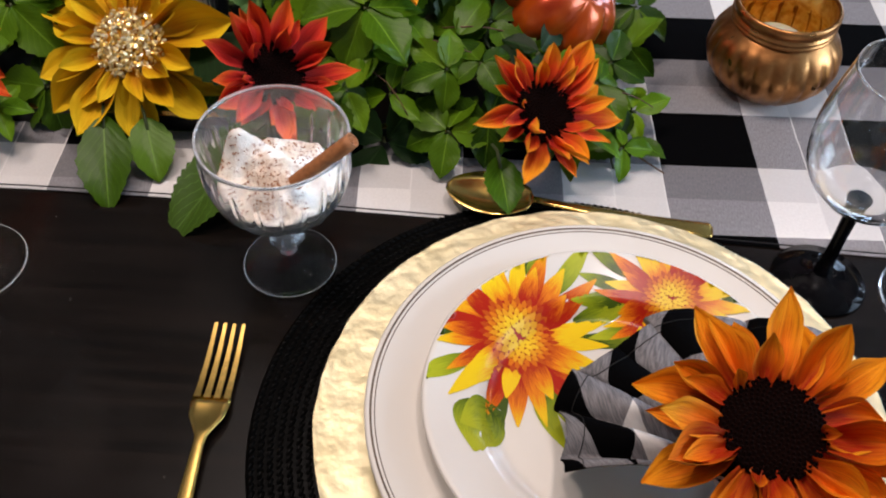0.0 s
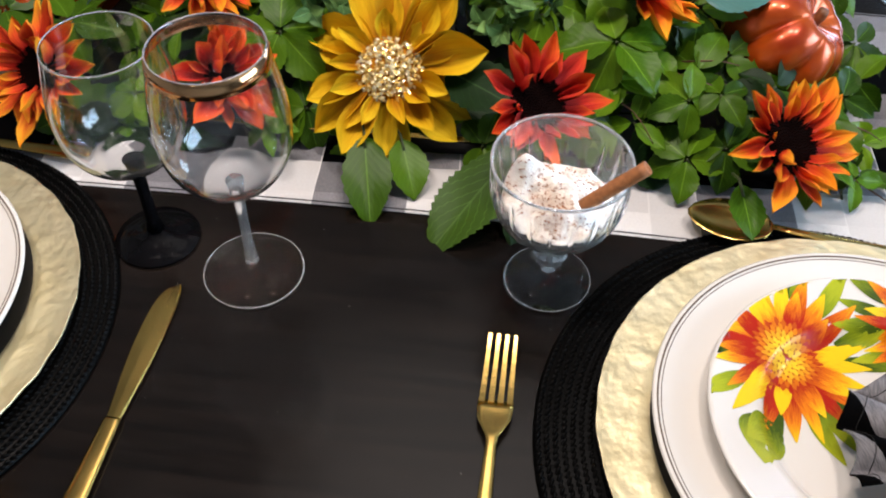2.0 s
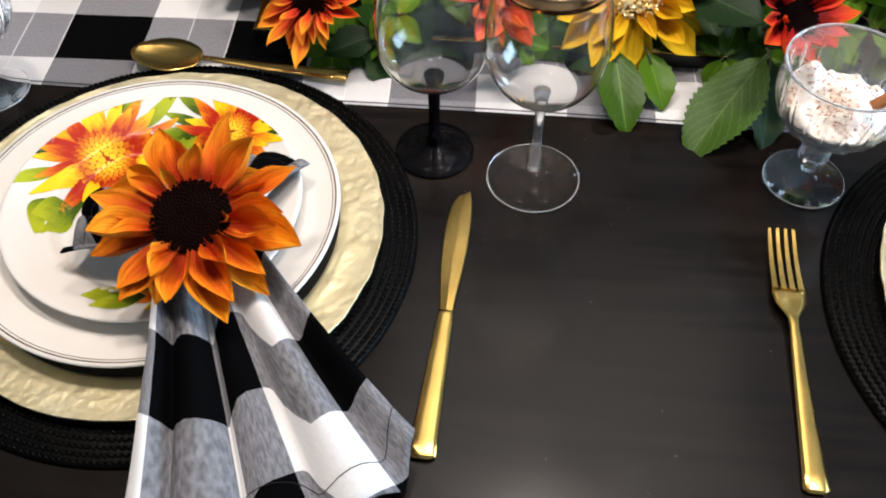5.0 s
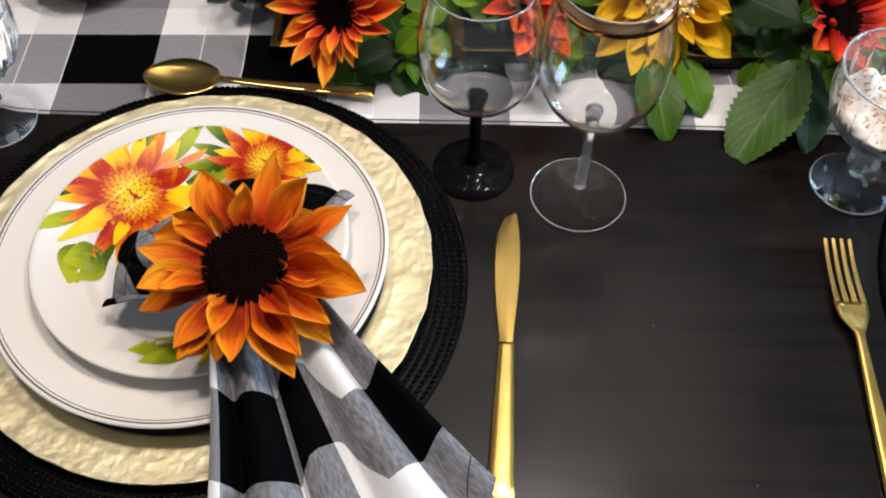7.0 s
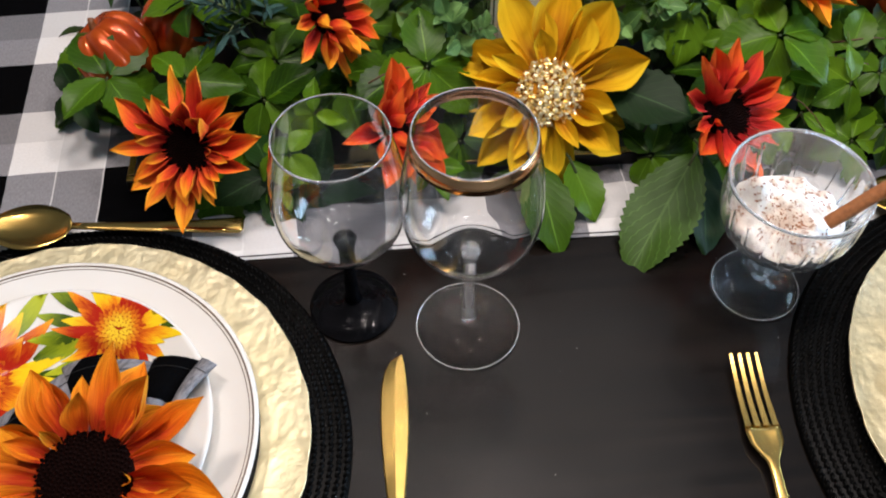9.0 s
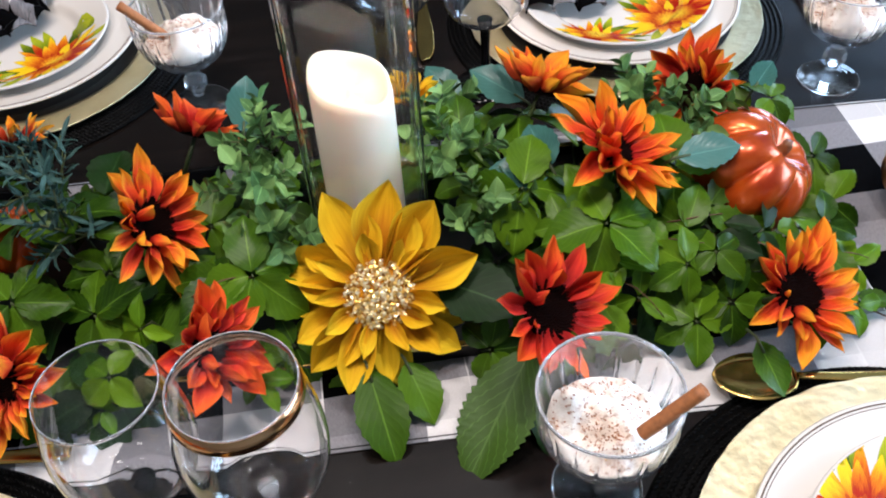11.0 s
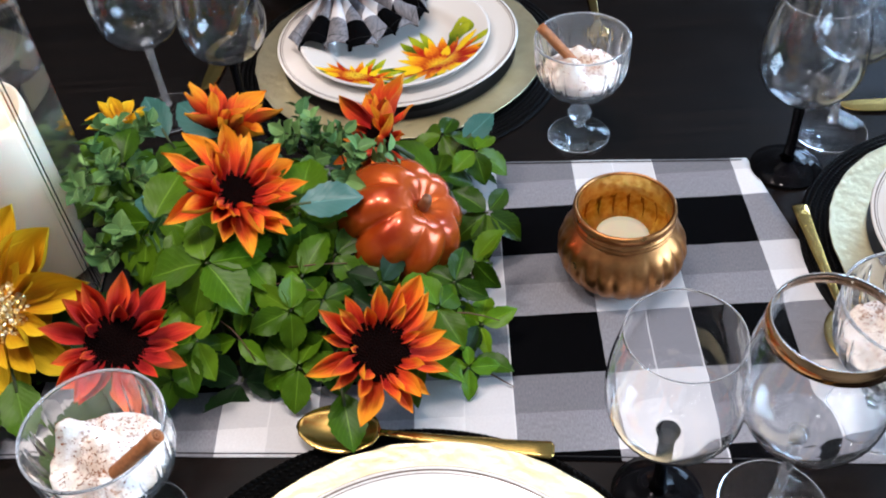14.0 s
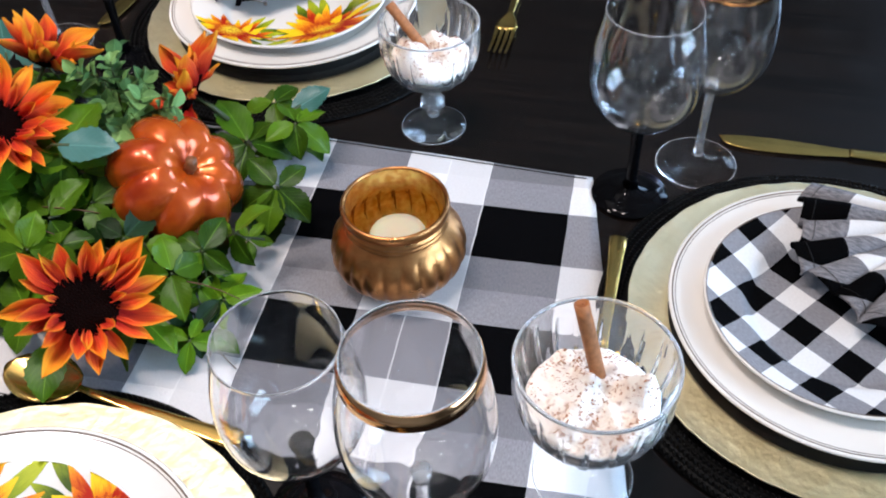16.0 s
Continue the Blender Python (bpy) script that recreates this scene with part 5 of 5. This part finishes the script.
sunflower((-0.330, 0.698, 0.098), (0.80, -0.25, 0.50), 0.060, "orange", OR, 0.36, ((14, 1.0, 8), (13, 0.88, 30), (6, 0.7, 52)), seed=6)
sunflower((-0.308, 0.825, 0.078), (0.35, 0.55, 0.75), 0.048, "red", RD, 0.34, ((12, 1.0, 22), (11, 0.9, 45)), seed=7)
sunflower((-0.475, 0.855, 0.066), (-0.2, 0.5, 0.8), 0.044, "orange", OR, 0.34, ((12, 1.0, 20), (11, 0.9, 45)), seed=12)
sunflower((0.025, 0.694, 0.120), (0.55, -0.15, 0.80), 0.058, "orange", OR, 0.34, ((15, 1.0, 16), (14, 0.92, 36), (9, 0.75, 54)), seed=8)
sunflower((-0.010, 0.806, 0.098), (0.30, 0.35, 0.80), 0.050, "orange", OR, 0.30, ((12, 1.0, 34), (11, 0.88, 52)), seed=9)
sunflower((0.126, 0.800, 0.082), (-0.70, -0.20, 0.55), 0.060, "orange", OR, 0.38, ((15, 1.0, 14), (13, 0.9, 34), (6, 0.7, 55)), seed=10)
sunflower((-0.118, 0.842, 0.080), (0.1, 0.1, 1), 0.030, "yellow", "small yellow silk blossom", 0.30, ((10, 1.0, 30),), seed=11)


def mound(x, y):
    """Height of the heap of greenery over the tray."""
    u = (y - 0.716) / 0.150
    e = min(1.0, max(0.0, (x + 0.56) / 0.12), max(0.0, (0.235 - x) / 0.10))
    return 0.020 + 0.080 * max(0.0, 1 - u * u) * e


rng = random.Random(21)
placed = []
tries = 0
while len(placed) < 96 and tries < 6000:
    tries += 1
    x, y = rng.uniform(-0.555, 0.20), rng.uniform(0.590, 0.850)
    if math.hypot(x + 0.166, y - 0.732) < 0.068 or math.hypot(x - 0.148, y - 0.712) < 0.066 or math.hypot(x + 0.485, y - 0.725) < 0.042:
        continue
    if any(math.hypot(x - p[0], y - p[1]) < 0.0355 for p in placed):
        continue
    if x < -0.44 and y < 0.655:
        continue
    z = mound(x, y)
    for at, R in FLOWERS:
        d = math.hypot(x - at.x, y - at.y)
        if d < R * 1.05:
            z = min(z, at.z - 0.034)
        elif y < at.y and d < R * 1.7:
            z = min(z, at.z - 0.028)
    placed.append((x, y))
    z = max(z, 0.020) + rng.uniform(-0.036, 0.010)
    tilt = ((x + 0.168) * 0.6 + rng.uniform(-0.5, 0.5), (y - 0.716) * 5.0 + rng.uniform(-0.5, 0.5) - 0.25, 1.0)
    pick = rng.random()
    # dark sprigs sit lower, their colour painting the shaded gaps
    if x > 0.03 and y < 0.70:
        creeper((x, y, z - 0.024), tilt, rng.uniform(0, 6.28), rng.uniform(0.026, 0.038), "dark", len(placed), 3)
    elif pick < 0.56:
        creeper((x, y, z), tilt, rng.uniform(0, 6.28), rng.uniform(0.036, 0.052), "creeper", len(placed))
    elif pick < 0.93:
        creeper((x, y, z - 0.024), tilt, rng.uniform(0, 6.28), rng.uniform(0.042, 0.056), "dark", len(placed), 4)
    else:
        creeper((x, y, z), tilt, rng.uniform(0, 6.28), rng.uniform(0.026, 0.034), "lime", len(placed), 5)

# thinner, brighter vine towards the front
spots = []
tries = 0
while len(spots) < 32 and tries < 4000:
    tries += 1
    x, y = rng.uniform(-0.03, 0.215), rng.uniform(0.594, 0.695)
    if any(math.hypot(x - p[0], y - p[1]) < 0.023 for p in spots) or math.hypot(x - 0.148, y - 0.712) < 0.060:
        continue
    z = mound(x, y) * 0.9 + rng.uniform(-0.026, 0.014)
    for at, R in FLOWERS:
        d = math.hypot(x - at.x, y - at.y)
        if d < R * 0.95 or (y < at.y and d < R * 1.4):
            z = min(z, at.z - 0.026)
    spots.append((x, y))
    tilt = (rng.uniform(-0.6, 0.6), rng.uniform(-0.9, 0.1), 1.0)
    creeper((x, y, max(z, 0.018)), tilt, rng.uniform(0, 6.28), rng.uniform(0.024, 0.040), rng.choice(("lime", "creeper", "creeper", "broad")), 400 + len(spots), rng.choice((3, 4, 5)))

# sprigs that can be told apart
for q, (x, y, z, w, size, kind) in enumerate((
        (-0.245, 0.735, 0.060, (-0.2, -0.25, 1), 0.075, "round"), (-0.225, 0.700, 0.050, (-0.25, -0.4, 1), 0.060, "round"), (-0.235, 0.775, 0.060, (-0.15, 0.0, 1), 0.075, "round"),
        (-0.095, 0.745, 0.060, (0.15, -0.25, 1), 0.070, "round"), (-0.080, 0.705, 0.050, (0.25, -0.5, 1), 0.058, "round"), (-0.100, 0.790, 0.058, (0.1, 0.0, 1), 0.062, "round"),
        (0.068, 0.780, 0.060, (0.1, 0.0, 1), 0.065, "round"), (0.095, 0.758, 0.060, (0.35, -0.2, 1), 0.062, "round"),
        (-0.400, 0.760, 0.070, (-0.3, -0.3, 0.8), 0.075, "needle"), (-0.375, 0.725, 0.060, (-0.6, -0.3, 0.7), 0.070, "needle"), (-0.420, 0.800, 0.050, (-0.3, 0.2, 0.8), 0.060, "needle"))):
    boxwood((x, y, z), w, size, 40 + q, kind)
# leaves whose blue tint is painted window reflection
BLUE = "green serrated artificial leaf tinted blue to show the window's sheen"
for a, b, n, kind, idx in (
        ((-0.022, 0.700, 0.098), (-0.068, 0.716, 0.100), (0.1, -0.4, 1), "blue", 0), ((-0.020, 0.706, 0.102), (-0.030, 0.752, 0.112), (-0.2, -0.4, 1), "blue", 1),
        ((0.074, 0.688, 0.112), (0.124, 0.690, 0.118), (0.0, -0.4, 1), "blue", 0), ((-0.020, 0.820, 0.08), (-0.062, 0.850, 0.10), (0, -0.4, 1), "blue", 1),
        ((-0.075, 0.835, 0.07), (-0.100, 0.872, 0.092), (0, -0.5, 1), "blue", 0), ((-0.27, 0.845, 0.06), (-0.262, 0.878, 0.098), (0, -0.8, 0.6), "blue", 1),
        ((0.198, 0.835, 0.05), (0.226, 0.862, 0.062), (0.2, -0.3, 1), "blue", 0)):
    single_leaf(a, b, n, kind, idx, 1.0, BLUE)
single_leaf((0.108, 0.566, 0.034), (0.118, 0.526, 0.020), (0.2, -0.3, 1), "broad", 0, 1.0, "green leaf hanging over a gold spoon")
single_leaf((-0.058, 0.580, 0.040), (-0.121, 0.500, 0.003), (-0.25, -0.20, 1), "large", 0, 1.0)
single_leaf((-0.050, 0.590, 0.032), (-0.055, 0.512, 0.004), (0.3, -0.2, 1), "dark", 0, 0.75)
single_leaf((-0.178, 0.585, 0.034), (-0.164, 0.520, 0.006), (0.05, -0.3, 1), "creeper", 1, 0.8, "green serrated leaf hanging over the tray edge")
single_leaf((-0.150, 0.590, 0.030), (-0.133, 0.548, 0.010), (0.2, -0.3, 1), "creeper", 1, 1.0, "small green serrated leaf over the tray edge")
single_leaf((-0.120, 0.640, 0.062), (-0.060, 0.600, 0.064), (0.1, -0.4, 1), "dark", 0, 1.1, "dark green serrated leaf between the flowers")
creeper((0.008, 0.640, 0.100), (0.05, -0.55, 1), 0.3, 0.046, "broad", 321, 5)
creeper((-0.045, 0.690, 0.098), (-0.1, -0.5, 1), 1.5, 0.052, "broad", 322, 4)
creeper((0.072, 0.692, 0.100), (0.1, -0.5, 1), 2.9, 0.050, "creeper", 323, 4)
creeper((-0.012, 0.596, 0.052), (0.0, -0.7, 1), 3.4, 0.034, "broad", 324, 4)
creeper((-0.362, 0.596, 0.050), (0.0, -0.6, 1), 0.9, 0.032, "broad", 325, 4)
creeper((-0.255, 0.650, 0.080), (-0.1, -0.6, 1), 2.0, 0.048, "broad", 326, 5)
creeper((0.218, 0.742, 0.046), (0.35, -0.45, 0.8), 0.4, 0.038, "creeper", 301)
creeper((0.208, 0.818, 0.052), (0.25, -0.2, 0.9), 1.4, 0.034, "creeper", 302)
creeper((0.178, 0.845, 0.050), (0.1, 0.0, 1), 2.2, 0.032, "creeper", 303)
creeper((0.205, 0.700, 0.024), (0.35, -0.3, 0.9), 3.0, 0.022, "lime", 304)
creeper((0.200, 0.596, 0.022), (0.2, -0.3, 0.9), 1.0, 0.024, "lime", 305, 4)
creeper((0.190, 0.640, 0.030), (0.2, -0.3, 0.9), 2.0, 0.022, "lime", 306, 4)
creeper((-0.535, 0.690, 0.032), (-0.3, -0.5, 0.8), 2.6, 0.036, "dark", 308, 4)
creeper((-0.375, 0.588, 0.022), (0.0, -0.5, 0.9), 2.6, 0.020, "lime", 309, 5)


def bare_twig(points, r, label):
    ob = thing("bare_twig", label, "twig", Matrix.Translation(points[0]))
    pts = [Vector(p) - Vector(points[0]) for p in points]
    put("twig", mesh_of("twig", *tube(pts, r, 6, 0.5), TWIG), ob)


bare_twig([(0.185, 0.612, 0.022), (0.205, 0.604, 0.014), (0.222, 0.596, 0.008), (0.234, 0.590, 0.004)], 0.0011, "thin brown twig trailing onto the runner")
for q, (x, y, z) in enumerate(((0.03, 0.612, 0.040), (0.075, 0.622, 0.050), (0.105, 0.640, 0.058), (-0.005, 0.625, 0.058), (0.165, 0.630, 0.040), (0.060, 0.660, 0.072), (-0.300, 0.640, 0.075), (-0.520, 0.705, 0.045))):
    g = random.Random(500 + q)
    a, bend = g.uniform(-0.6, 0.6), g.uniform(-0.9, 0.9)
    pts = [(x + 0.06 * t * math.cos(a + bend * t), y + 0.06 * t * math.sin(a + bend * t), z + 0.012 * math.sin(3.0 * t) - 0.012 * t) for t in (0, 0.2, 0.4, 0.6, 0.8, 1.0)]
    bare_twig(pts, 0.0008, "thin bare vine twig curling among the leaves")
bare_twig([(0.02, 0.655, 0.075), (0.05, 0.64, 0.078), (0.085, 0.636, 0.070)], 0.0009, "thin curling vine twig among the leaves")


def table_dust():
    """Specks of dust on the bare table top."""
    g = random.Random(77)
    v, f = [], []
    for q in range(26):
        x, y, d = g.uniform(-0.32, 0.0), g.uniform(0.2, 0.52), g.uniform(0.0002, 0.0005)
        o = len(v)
        a = g.uniform(0, 3)
        for k in range(3):
            v.append((x + d * math.cos(a + 2.1 * k), y + 0.7 * d * math.sin(a + 2.1 * k), 0.0003))
        v.append((x, y, 0.0003 + d * 0.4))
        f += [(o, o + 1, o + 3), (o + 1, o + 2, o + 3), (o + 2, o, o + 3)]
    return tagged(new("table_dust", mesh_of("table_dust", v, f, FRAME, False)), "fine pale dust specks on the dark table", "dust", kind="stuff")


table_dust()


# ---- unseen panel added over the table ----
def sheen_panel(x, y, w, d):
    """An added panel that goes with the sheen light: a shallow frame round a milky diffuser."""
    ob = thing("ceiling_light", "unseen flush white framed panel added on the ceiling for the table's sheen", "ceiling light", pose(x, y, CEIL_Z))
    for x0, x1, y0, y1 in ((-w / 2, w / 2, -d / 2, -d / 2 + 0.02), (-w / 2, w / 2, d / 2 - 0.02, d / 2), (-w / 2, -w / 2 + 0.02, -d / 2 + 0.021, d / 2 - 0.021), (w / 2 - 0.02, w / 2, -d / 2 + 0.021, d / 2 - 0.021)):
        part("frame", box_bm(x0, x1, y0, y1, -0.045, -0.002, 0.002), FRAME, ob)
    part("diffuser", box_bm(-w / 2 + 0.022, w / 2 - 0.022, -d / 2 + 0.022, d / 2 - 0.022, -0.036, -0.030), PALEWALL, ob)
    return ob


sheen_panel(-0.05, 1.25, 1.0, 0.8)
